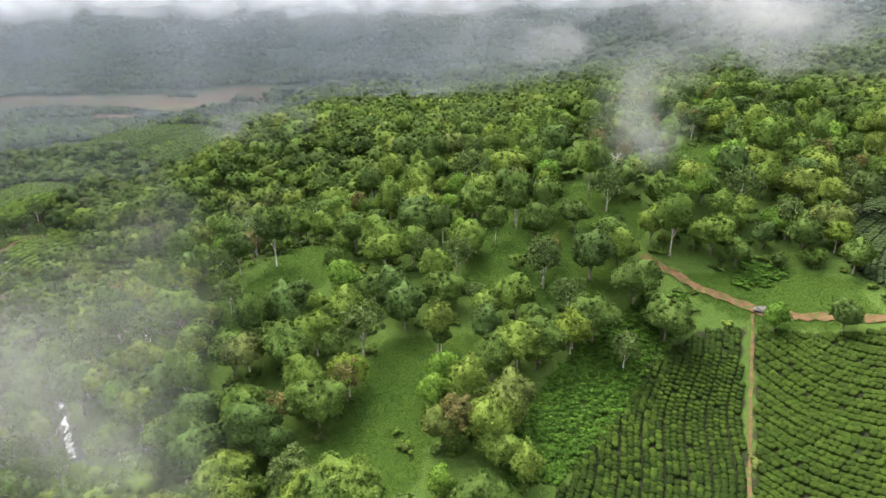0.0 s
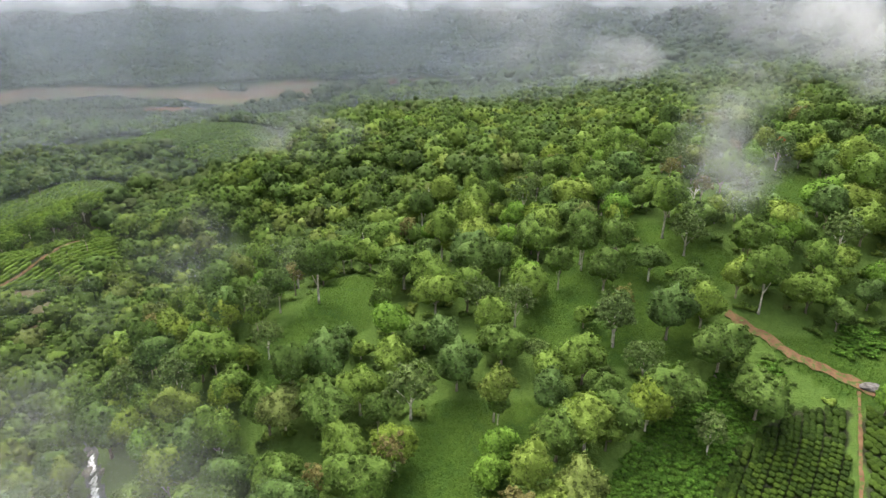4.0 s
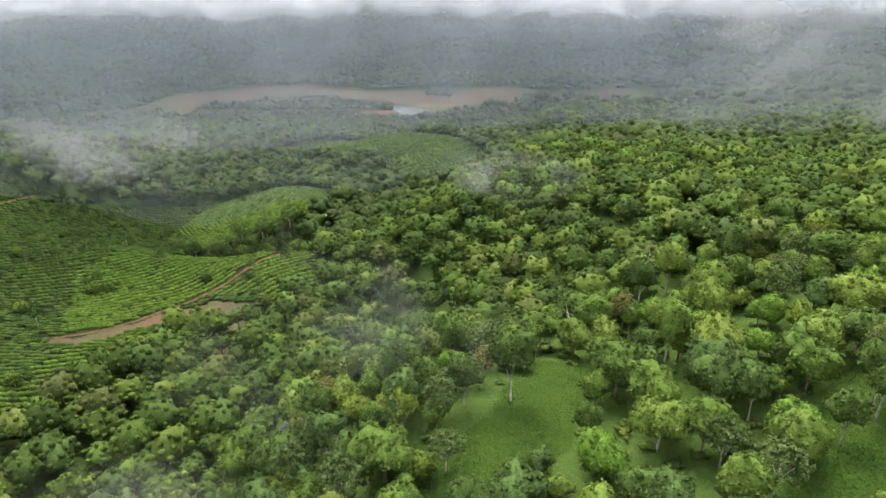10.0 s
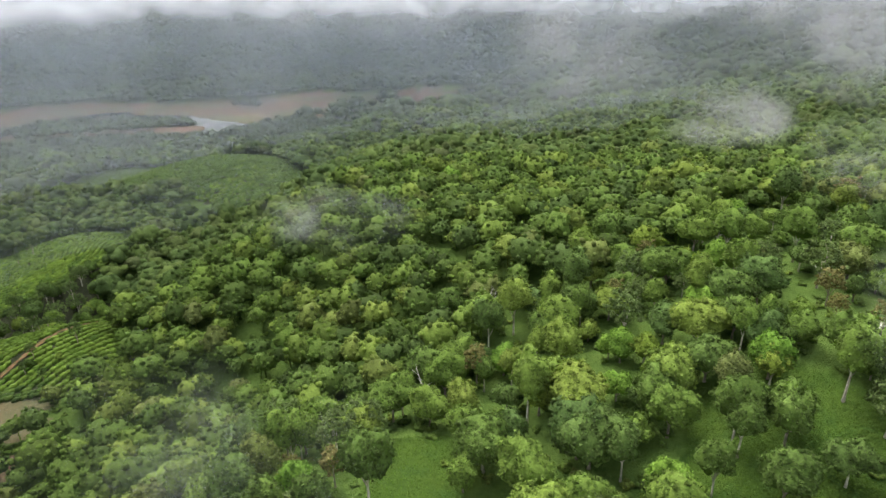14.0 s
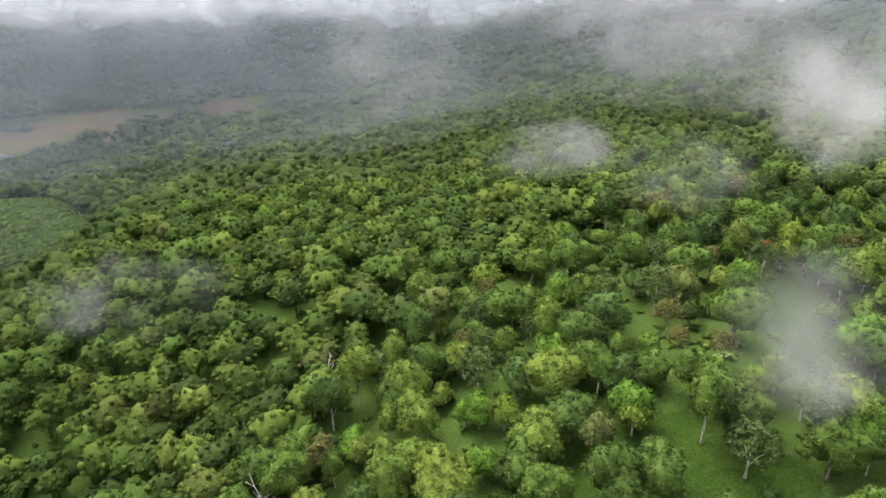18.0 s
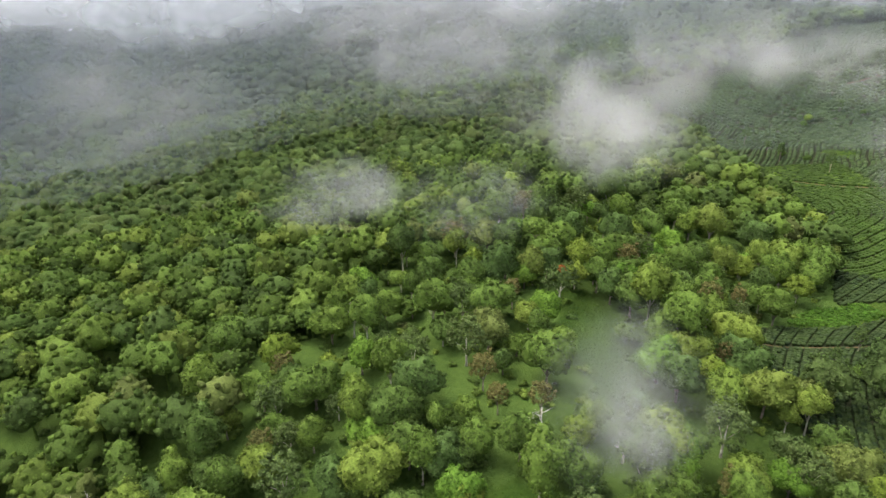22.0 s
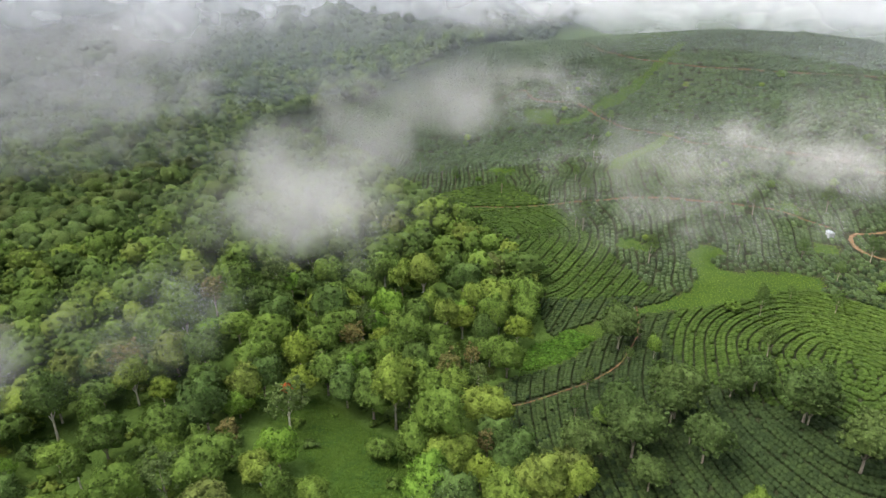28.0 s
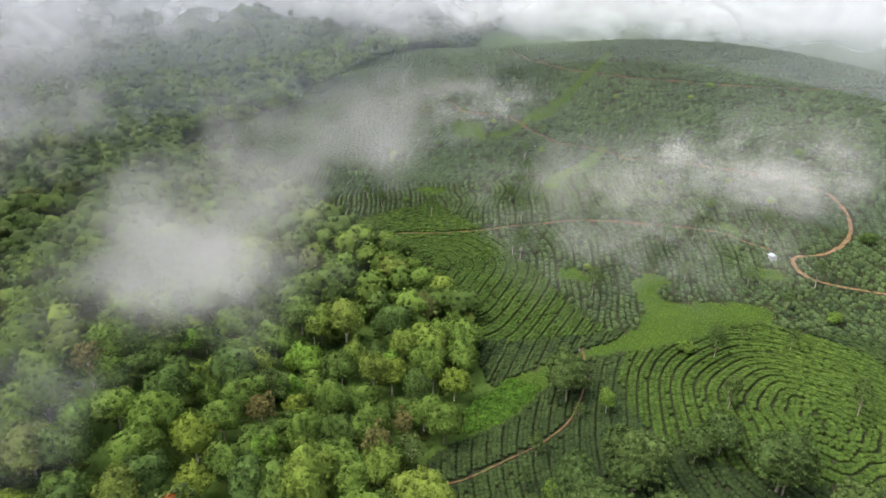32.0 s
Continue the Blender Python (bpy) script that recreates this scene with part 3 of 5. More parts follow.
def build_tree(name, seed, radius, crown_h, trunk_h, leaf_mat, bark, lobes=8, leaves=1000, leaf=0.42, open_=0.0, top=0.55, lean=0.3):
    """A tree: tapered trunk, three limbs that bear the crown, and the crown."""
    rng = np.random.default_rng(seed)
    root = new(name)
    root.location = (0, 0, -500)
    bend = (rng.random(2) - 0.5) * 2 * lean
    base_r = 0.03 * radius + 0.09
    up = trunk_h + crown_h * 0.45
    pts = [(bend[0] * t * t, bend[1] * t * t, up * t) for t in (0, 0.12, 0.4, 0.7, 1)]
    part("trunk", limb_bm(pts, [base_r * 1.5, base_r, base_r * 0.82, base_r * 0.6, base_r * 0.25]), bark, root)
    for i in range(3):
        a = seed + i * 2.1 + rng.random()
        s = trunk_h * (0.75 + 0.1 * i) / up
        p0 = Vector((bend[0] * s * s, bend[1] * s * s, up * s))
        tip = Vector((math.cos(a) * radius * 0.6, math.sin(a) * radius * 0.6, trunk_h + crown_h * 0.35))
        part("limb", limb_bm([p0, p0.lerp(tip, 0.5) + Vector((0, 0, 0.3)), tip], [base_r * 0.5, base_r * 0.32, base_r * 0.12], 5), bark, root)
    cv, cf, q = crown_shape(rng, radius, crown_h, lobes, leaves, leaf, 3, open_, top)
    v, f = joined(cv, cf, q)
    v = v + (bend[0], bend[1], trunk_h)
    part("crown", mesh_from("crown", v, f, leaf_mat, True, np.full(len(v), rng.random())), leaf_mat, root)
    return root


def dead_tree(name, seed, height, spread, forks=6):
    """A bare bleached tree: trunk and branching limbs."""
    rng = np.random.default_rng(seed)
    root = new(name)
    root.location = (0, 0, -500)
    lean = (rng.random(2) - 0.5) * 2
    part("trunk", limb_bm([(lean[0] * t * t, lean[1] * t * t, height * t) for t in (0, 0.1, 0.4, 0.7, 1)], [0.34, 0.26, 0.2, 0.13, 0.04]), bark_dead, root)
    for i in range(forks):
        s = 0.45 + 0.5 * i / forks
        a = i * 2.4 + rng.random()
        p0 = Vector((lean[0] * s * s, lean[1] * s * s, height * s))
        far = spread * (1.15 - 0.5 * s) * (0.7 + 0.5 * rng.random())
        tip = p0 + Vector((math.cos(a) * far, math.sin(a) * far, far * (0.5 + 0.5 * rng.random())))
        limb = part("limb", limb_bm([p0, p0.lerp(tip, 0.55) + Vector((0, 0, -0.2)), tip], [0.12, 0.08, 0.03], 5), bark_dead, root)
        for j in range(2):
            b0 = p0.lerp(tip, 0.5 + 0.2 * j)
            b1 = b0 + Vector(((rng.random() - 0.5) * far, (rng.random() - 0.5) * far, far * 0.5))
            part("twig", limb_bm([b0, b0.lerp(b1, 0.5), b1], [0.06, 0.04, 0.02], 4), bark_dead, limb)
    return root


B, P_ = bark_brown, bark_pale
KINDS = {
    "round": [build_tree("broadleaf_tree", 10 + i, 2.8 + 0.34 * i, 6.2 + 0.5 * (i % 3), 1.9 + 0.5 * (i % 2), leaf_forest, B, 70, 1500, 0.27) for i in range(5)],
    "tall": [build_tree("tall_tree", 30 + i, 2.5 + 0.3 * i, 6.8 + 0.6 * i, 3.4 + 0.6 * i, leaf_forest, P_, 56, 1300, 0.26, 0.1) for i in range(4)],
    "spread": [build_tree("spreading_tree", 50 + i, 3.6 + 0.4 * i, 5.6, 2.8 + 0.4 * i, leaf_forest, P_, 80, 1700, 0.27, 0.03, 0.55) for i in range(3)],
    "small": [build_tree("small_tree", 70 + i, 2.0 + 0.3 * i, 3.8, 1.0, leaf_forest, B, 24, 760, 0.27) for i in range(3)],
    "bright": [build_tree("fresh_green_tree", 80 + i, 3.0 + 0.4 * i, 6.0, 1.8, leaf_bright, B, 70, 1500, 0.27) for i in range(2)],
    "yellow": [build_tree("yellow_green_tree", 90, 3.0, 5.6, 2.4, leaf_yellow, P_, 32, 1200, 0.26, 0.16)],
    "grey": [build_tree("grey_leaved_tree", 95 + i, 2.8 + 0.3 * i, 6.4, 2.8, leaf_grey, P_, 38, 1300, 0.27, 0.34) for i in range(2)],
    "brown": [build_tree("drying_tree", 100, 2.1, 5.6, 3.2, leaf_brown, B, 26, 1000, 0.27, 0.34)],
    "dark": [build_tree("dark_leaved_tree", 105, 3.8, 7.4, 2.4, leaf_dark, B, 80, 1600, 0.27)],
    "oak": [build_tree("shade_tree", 110 + i, 1.7 + 0.3 * i, 6.5 + i, 3.0, leaf_oak, B, 26, 900, 0.27, 0.34) for i in range(2)],
    "silver": [build_tree("shade_tree", 115 + i, 3.2 + 0.3 * i, 6.6, 3.0, leaf_oak, B, 60, 1500, 0.27, 0.27) for i in range(2)],
    "dead": [dead_tree("dead_tree", 120, 9.0, 4.2), dead_tree("dead_tree", 121, 8.0, 3.2, 5)],
}
LABELS = {
    "round": ("rounded green broadleaf tree with a dense clumped crown", "tree"), "tall": ("tall green forest tree on a pale slender trunk", "tree"),
    "spread": ("green tree with a broad flat-topped crown and pale limbs", "tree"), "small": ("small bushy green tree with a low crown", "tree"),
    "bright": ("bright fresh green tree with a full rounded crown", "tree"), "yellow": ("yellow-green tree with young leaves", "tree"),
    "grey": ("thin grey-green tree with pale branching stems", "tree"), "brown": ("brownish tree with drying leaves", "tree"),
    "dark": ("large dark green tree with a deep crown", "tree"), "oak": ("slender grey-green shade tree standing among tea bushes", "tree"),
    "silver": ("broad grey-green shade tree standing among tea bushes", "tree"),
    "dead": ("bare bleached dead tree with forked limbs", "dead tree"),
}
used = set()


def plant(kind, x, y, scale=1.0, which=0, label=""):
    """Sets a tree of a kind on the ground, and its copy after the first."""
    src = KINDS[kind][which % len(KINDS[kind])]
    m = place(x, y, (x * 37 + y * 71) % 360) @ Matrix.Diagonal((scale, scale, scale, 1))
    ob = src
    if src in used:
        ob = copy_thing(src, m)
    used.add(src)
    ob.matrix_basis = m
    return tagged(ob, label or LABELS[kind][0], LABELS[kind][1], "trees of the forest ridge" if kind not in ("oak", "silver") else "shade trees in the tea")


# trees that stand out, each at its own place: kind, place, size
NAMED = [("dead", -20, 179, 0.72), ("dead", 41.5, 147, 0.72), ("dead", 31, 192, 0.72), ("dead", 50, 138, 0.72), ("dead", -31, 152, 0.72), ("tall", 16, 129, 0.95), ("tall", 48, 133, 1.0), ("round", 5, 118.5, 0.95),
         ("bright", 0, 84, 0.85), ("round", -19, 79, 1.0), ("yellow", 22, 93.5, 1.0), ("dark", -27, 108.5, 0.5), ("grey", 19, 108, 1.1), ("bright", 2, 144, 0.7), ("yellow", 24.6, 142, 0.9),
         ("bright", 115.7, 185, 1.05), ("yellow", 126, 156, 1.0), ("spread", 90, 175, 0.85), ("yellow", 77, 178, 0.9), ("grey", 70, 175, 1.0), ("dark", 30, 164, 1.0), ("bright", 49, 223, 1.0)]
NAMED += [("round", -28, 182, 0.9), ("bright", 40, 207, 0.9), ("round", -4, 130, 1.2), ("spread", -12, 118, 1.0), ("tall", 0, 127, 0.8), ("grey", 36, 131, 1.0), ("brown", 40, 160, 0.9), ("tall", -1, 92, 0.85), ("grey", -40, 105.6, 0.8),
          ("spread", 12, 88, 1.0), ("round", 16, 90, 0.95), ("brown", 44, 150, 0.8), ("grey", 30, 90, 0.8), ("bright", -35, 259, 1.1), ("bright", -73, 220, 0.7), ("brown", 60, 178, 0.8), ("yellow", 22, 182, 0.7), ("brown", 15, 188, 0.8)]
# trees of the meadow slope
NAMED += [("bright", 4.9, 121.2, 1.01), ("round", 22.6, 130.3, 1.1), ("bright", 24.8, 143.3, 1.03), ("tall", 16, 131.3, 0.87), ("round", 10.4, 143.1, 1.07), ("grey", 5.9, 161.5, 1.1), ("dark", -5.5, 132.2, 1.1), ("round", -13.7, 125.6, 1.1), ("spread", -22.2, 136.5, 0.93), ("bright", -16.4, 157.5, 0.84), ("small", 3.3, 133.6, 1.03), ("round", -5.8, 155.9, 1.1), ("grey", -42.6, 132.7, 1.1), ("grey", -56, 146.9, 1.1), ("tall", -35.1, 121.5, 1.1), ("round", 19.1, 121.2, 1.1), ("small", -28.5, 187.3, 1.1), ("round", -27.4, 154.1, 1.1), ("tall", -19.5, 166.5, 0.95), ("round", 16.9, 154.3, 1.1), ("tall", 28.5, 171.1, 1.1)]
# trees of the stream side of the ridge
NAMED += [("bright", -1.3, 80.7, 0.74), ("round", 7.8, 85.8, 0.97), ("round", 25.8, 95, 1.08), ("yellow", 21.5, 92.4, 0.89), ("round", 15.1, 88.3, 0.85), ("dark", -6.9, 98.2, 0.95), ("round", -21.9, 84.3, 0.94), ("round", -30.4, 80.2, 1), ("grey", -13.6, 92.5, 1.1), ("round", -1.2, 109.7, 1.04), ("bright", -19.1, 111.2, 0.94), ("round", 13, 100.1, 0.98), ("round", 34.8, 103.2, 1.1), ("round", 38.7, 96.1, 1.03), ("round", 34.5, 112.5, 1.1), ("round", 7.9, 134.3, 1.03), ("spread", -5, 139.9, 1.1), ("spread", 27.7, 123.5, 0.85), ("dark", -28.2, 99.4, 1.1), ("grey", 6, 103.4, 0.59), ("tall", -0.4, 91.4, 0.51), ("spread", -30.7, 157.7, 1.1), ("tall", 17.4, 138.8, 0.72), ("tall", 23.5, 133.4, 0.78), ("grey", 19.1, 109.1, 1.05), ("round", 47.2, 128.7, 1.1), ("dark", -9.7, 105.3, 0.85), ("round", -17.5, 101.2, 0.88)]
# trees of the stream side of the ridge
NAMED += [("tall", -18.1, 89.6, 0.68), ("small", -43.2, 103.9, 0.94), ("tall", -32.9, 96.1, 0.87)]
# trees of the ridge crest
NAMED += [("bright", 40.7, 209.3, 0.69), ("yellow", 15.5, 191.9, 1.1), ("round", 16.9, 177.1, 1.07), ("grey", 42.1, 168, 1.1), ("grey", 33.3, 171.6, 1.1), ("round", 49.9, 155.5, 1.1), ("round", 57.5, 160.1, 0.68), ("round", 52.9, 176.1, 1.09), ("bright", 88.2, 174.1, 0.92), ("round", 1.4, 194.8, 1.1), ("round", 9.7, 184.2, 0.95), ("round", 26.6, 193, 1.01), ("round", 9.4, 204.4, 1.08), ("round", 51.2, 195.5, 1.09), ("round", 55.8, 186.9, 1.05), ("round", 37.4, 190.8, 0.89), ("small", 34.5, 156.4, 0.94), ("brown", 39, 154.5, 0.69), ("round", 49.5, 143.6, 0.81), ("dark", 68, 143.2, 0.97), ("round", 72.6, 137.7, 1.05), ("grey", 65.6, 132.3, 1.1), ("silver", 110.9, 120.5, 1.1), ("silver", 102.8, 127.6, 1.1), ("silver", 91.9, 130.7, 1.1), ("silver", 73.3, 126.3, 0.73)]
# trees of the edge of the tea
NAMED += [("yellow", 84.6, 184.5, 1.09), ("round", 79.2, 190.4, 0.97), ("round", 67.2, 189.8, 1.1), ("dark", 91.4, 195.9, 1.01), ("brown", 91.2, 213.4, 1.1), ("round", 109.8, 169.6, 0.95), ("round", 92.4, 164.5, 0.95), ("dark", 138, 175.6, 1.07), ("round", 115.8, 201.5, 1.1), ("silver", 107.4, 119.4, 1.08), ("silver", 132, 134.3, 1.1), ("silver", 115.7, 110.6, 0.73), ("silver", 111.1, 98.4, 0.91), ("round", 120.9, 162.4, 1), ("round", 109.3, 179.3, 0.83), ("round", 71.7, 203.2, 1.1), ("round", 99.9, 186.7, 0.94)]
spots = [(x, y, s) for _, x, y, s in NAMED]
for i, (kind, x, y, s) in enumerate(NAMED):
    plant(kind, x, y, s, i)

# the forest: a loose scatter, thinned out in clearings, fields, roads and water
rng = np.random.default_rng(7)


FAR_OPEN = [(-180, 345), (-150, 334), (-98, 332), (-104, 320), (-150, 318), (-178, 330)]


def free_ground(x, y, gap=2.5):
    ok = np.ones(x.shape, bool)
    for field in (TEA_A_WEST, TEA_A_EAST, TEA_EAST, TEA_WEST, TEA_FAR, FAR_OPEN, CLEARING, GULLY_GRASS, LAKE_BED, *BARE_SOIL, *FERN_BEDS):
        ok &= ~inside(x, y, field)
    for width, line in road_lines:
        ok &= away_from(x, y, line) > width / 2 + gap
    ok &= away_from(x, y, TEA_A_WEST + TEA_A_WEST[:1]) > gap
    return ok & (away_from(x, y, STREAM) > np.where((y > 84) & (y < 108), 3.4, -1.0))


def scatter(x0, x1, y0, y1, gap):
    a, c = np.meshgrid(np.arange(x0, x1, gap), np.arange(y0, y1, gap * 0.87))
    a = a + (np.arange(a.shape[0]) % 2)[:, None] * gap / 2
    a, c = a.ravel(), c.ravel()
    return a + (rng.random(len(a)) - 0.5) * gap * 0.9, c + (rng.random(len(c)) - 0.5) * gap * 0.9


x, y = scatter(-420, 480, 10, 520, 5.8)
keep = free_ground(x, y)
for field in MEADOWS:
    keep &= ~inside(x, y, field) | (rng.random(len(x)) < 0.1)
keep &= rng.random(len(x)) < 0.95
for a, c, s in spots:
    keep &= np.hypot(x - a, y - c) > 1.8 + 3.0 * s
# behind and under the flight there is only open hillside
keep &= (np.hypot(x, y) > 16) & (y > 20 - 0.3 * np.abs(x)) & ((x > -130) | (y > 150) | (x > -165) & (y > 60)) & ((x > -340) | (y > 330)) & ((x < 130) | (y > 150))
x, y = x[keep], y[keep]
SPINE = [(-30, 100), (0, 112), (40, 140), (85, 165)]
near = away_from(x, y, SPINE)
order = np.argsort(near)
x, y, near = x[order], y[order], near[order]
CLOSE = 440
mix = ["round"] * 8 + ["spread"] * 4 + ["tall"] * 5 + ["small"] * 3 + ["grey"] * 2 + ["bright"] * 2 + ["dark"] * 2 + ["yellow"] + ["brown"]
for i in range(CLOSE):
    plant(mix[rng.integers(len(mix))], float(x[i]), float(y[i]), 0.6 + 0.54 * float(rng.random()), i)


def forest(name, label, xs, ys, radius, stock, mat, tall=1.0):
    """Many trees as one mesh: crowns from a small stock, turned and sized, on short trunks."""
    vs, fs, ts, at = [], [], [], 0
    zs = ground_height(xs, ys)
    for a, c, z in zip(xs, ys, zs):
        v, f = stock[rng.integers(len(stock))]
        t = rng.random() * 6.283
        s = radius * (0.66 + 0.62 * rng.random())
        h = s * (0.85 + 0.4 * rng.random()) * tall
        ct, st = math.cos(t) * s, math.sin(t) * s
        w = np.empty_like(v)
        w[:, 0], w[:, 1], w[:, 2] = v[:, 0] * ct - v[:, 1] * st + a, v[:, 0] * st + v[:, 1] * ct + c, v[:, 2] * h + z
        vs.append(w)
        fs.append(f + at)
        ts.append(np.full(len(v), rng.random()))
        at += len(v)
    me = mesh_from(name, np.concatenate(vs), np.concatenate(fs), mat, True, np.concatenate(ts))
    return tagged(new(name, me), label, "forest", kind="stuff")


def stock_of(count, seed, lobes, leaves, leaf, level, stem=0.7, height=1.35):
    out = []
    for i in range(count):
        g = np.random.default_rng(seed + i)
        v, f = joined(*crown_shape(g, 1.0, height, lobes, leaves, leaf, level))
        v = v + (0, 0, stem)
        k = 5
        ring = np.c_[np.cos(np.arange(k) * 6.283 / k), np.sin(np.arange(k) * 6.283 / k)] * 0.06
        tv = np.concatenate([np.c_[ring * 1.3, np.full(k, -0.1)], np.c_[ring * 0.6, np.full(k, stem + 0.5)]])
        a = np.arange(k)
        c = (a + 1) % k
        tf = np.concatenate([np.c_[a, c, c + k], np.c_[a, c + k, a + k]])
        out.append((np.concatenate([v, tv]), np.concatenate([f, tf + len(v)])))
    return out


x, y = x[CLOSE:], y[CLOSE:]
seen_from = np.minimum(np.hypot(x + 5, y - 30), np.hypot(x - 10, y - 110))
mid = seen_from < 190
forest("forest_trees", "dense green broadleaf forest with clumped rounded crowns", x[mid], y[mid], 3.3, stock_of(12, 200, 30, 240, 0.065, 2, 0.7, 1.45), leaf_forest, 1.12)
# share of trees given the shaded leaf colour grows with distance
deep = rng.random(len(x)) < smooth((seen_from - 270) / 260)
beyond = ~mid & ~deep
forest("distant_forest_trees", "distant green forest with small rounded crowns", x[beyond], y[beyond], 3.5, stock_of(8, 300, 7, 30, 0.1, 2, 0.5, 1.5), leaf_hazed, 1.1)
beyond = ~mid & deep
forest("distant_forest_trees", "hazy far forest with small rounded crowns", x[beyond], y[beyond], 3.9, stock_of(6, 350, 3, 0, 0.2, 2, 0.4, 1.5), leaf_far_shaded)
x, y = scatter(-1100, 1000, 380, 1500, 17.0)
r = np.hypot(x, y - 80)
z = ground_height(x, y)
keep = ((y > 520) | (np.abs(x) > 420)) & (r < 1350) & free_ground(x, y) & ~((x > -620) & (x < -120) & (y < 640))
forest("mountain_forest", "dark forest on misty mountain slopes", x[keep], y[keep], 9.6, stock_of(5, 400, 5, 0, 0.3, 1, 0.2, 1.2), leaf_far_shaded, 0.9)
# trees on the lake's promontory, islet and near shore
x, y = scatter(-620, -120, 400, 780, 8.0)
shore = (((x + 405) / 92) ** 2 + ((y - 600 - 0.45 * (x + 405)) / 30) ** 2 < 1) | (((x + 297) / 18) ** 2 + ((y - 738) / 14) ** 2 < 1) | ~inside(x, y, LAKE_BED) & ((y > 520) | (x < -420)) & (y < 640) & free_ground(x, y)
forest("shore_forest", "dark forest on the lake promontory and near shore", x[shore], y[shore], 3.8, stock_of(5, 420, 3, 0, 0.2, 2, 0.2, 1.5), leaf_far_shaded)


# ---- tea ----
def dome(sides):
    """One plucked tea bush, flat-topped and blocky, a metre across: corners and triangles."""
    a = np.arange(sides) * 6.28318 / sides + 0.4
    ring = np.c_[np.cos(a), np.sin(a)]
    ring = ring / np.abs(ring).max(1)[:, None] ** 0.6
    v = np.concatenate([np.c_[ring * 0.38, np.zeros(sides)], np.c_[ring * 0.53, np.full(sides, 0.62)], np.c_[ring * 0.44, np.full(sides, 0.78)], [[0, 0, 0.82]]])
    i = np.arange(sides)
    j = (i + 1) % sides
    f = [np.c_[i, j, j + sides], np.c_[i, j + sides, i + sides], np.c_[i + sides, j + sides, j + 2 * sides], np.c_[i + sides, j + 2 * sides, i + 2 * sides], np.c_[i + 2 * sides, j + 2 * sides, np.full(sides, 3 * sides)]]
    return v, np.concatenate(f)


def low_dome(sides):
    """A bush seen from far off: a rounded cap."""
    a = np.arange(sides) * 6.28318 / sides + 0.4
    ring = np.c_[np.cos(a), np.sin(a)]
    v = np.concatenate([np.c_[ring * 0.5, np.zeros(sides)], np.c_[ring * 0.54, np.full(sides, 0.68)], [[0, 0, 0.86]]])
    i = np.arange(sides)
    j = (i + 1) % sides
    return v, np.concatenate([np.c_[i, j, j + sides], np.c_[i, j + sides, i + sides], np.c_[i + sides, j + sides, np.full(sides, 2 * sides)]])


DOME7, DOME5, CAP5 = dome(8), dome(6), low_dome(5)


def row_places(first, last, gap, lane, every):
    """Where the rows lie: hedges a gap apart, with a picking lane after every few."""
    out, at, k = [], first, 0
    while at < last:
        out.append(at)
        k += 1
        at += gap + (lane if k % every == 0 else 0)
    return np.array(out)


def bushes(x, y, turn, long, wide, high, model, mat, name, label, tone):
    """Tea bushes at places on the plan, each set along its row, as one mesh."""
    v, f = model
    n = len(x)
    s = 0.82 + 0.36 * rng.random(n)
    lump = 1 + 0.16 * (rng.random((n, len(v))) - 0.5)
    u, w = v[None, :, 0] * long * s[:, None] * lump, v[None, :, 1] * wide * lump
    c, d = np.cos(turn)[:, None], np.sin(turn)[:, None]
    p = np.empty((n, len(v), 3), np.float32)
    p[..., 0], p[..., 1] = x[:, None] + u * c - w * d, y[:, None] + u * d + w * c
    p[..., 2] = ground_height(p[..., 0], p[..., 1]) + v[None, :, 2] * high * (0.8 + 0.4 * rng.random((n, 1))) * lump
    faces = (f[None] + (np.arange(n) * len(v))[:, None, None]).reshape(-1, 3)
    me = mesh_from(name, p.reshape(-1, 3), faces, mat, True, np.repeat(tone, len(v)))
    return tagged(new(name, me), label, "tea bushes", kind="stuff")


def open_tea(x, y, field, lanes=0.6):
    ok = inside(x, y, field)
    for width, line in road_lines:
        ok &= away_from(x, y, line) > width / 2 + lanes
    for patch in [GULLY_GRASS, CLEARING, SCRUB_BELT] + GRASS_PATCHES + BARE_SOIL:
        ok &= ~inside(x, y, patch)
    return ok


def straight_rows(field, degrees, gap, step, lane, every, bend=1.2):
    """Bush places in straight, slightly wavering rows."""
    p = np.array(field, float)
    t = radians(degrees)
    c, s = math.cos(t), math.sin(t)
    u, v = p[:, 0] * c + p[:, 1] * s, p[:, 1] * c - p[:, 0] * s
    rows = row_places(v.min(), v.max(), gap, lane, every)
    uu, vv = np.meshgrid(np.arange(u.min(), u.max(), step), rows)
    uu = uu + (rng.random((len(rows), 1)) + 0.3 * (rng.random(uu.shape) - 0.5)) * step
    vv = vv + bend * np.sin(uu / 11 + vv * 0.05) + 0.6 * np.sin(uu / 4.3 + vv * 0.11) + 0.12 * (rng.random(uu.shape) - 0.5)
    uu, vv = uu.ravel(), vv.ravel()
    return uu * c - vv * s, uu * s + vv * c, np.full(uu.shape, t)


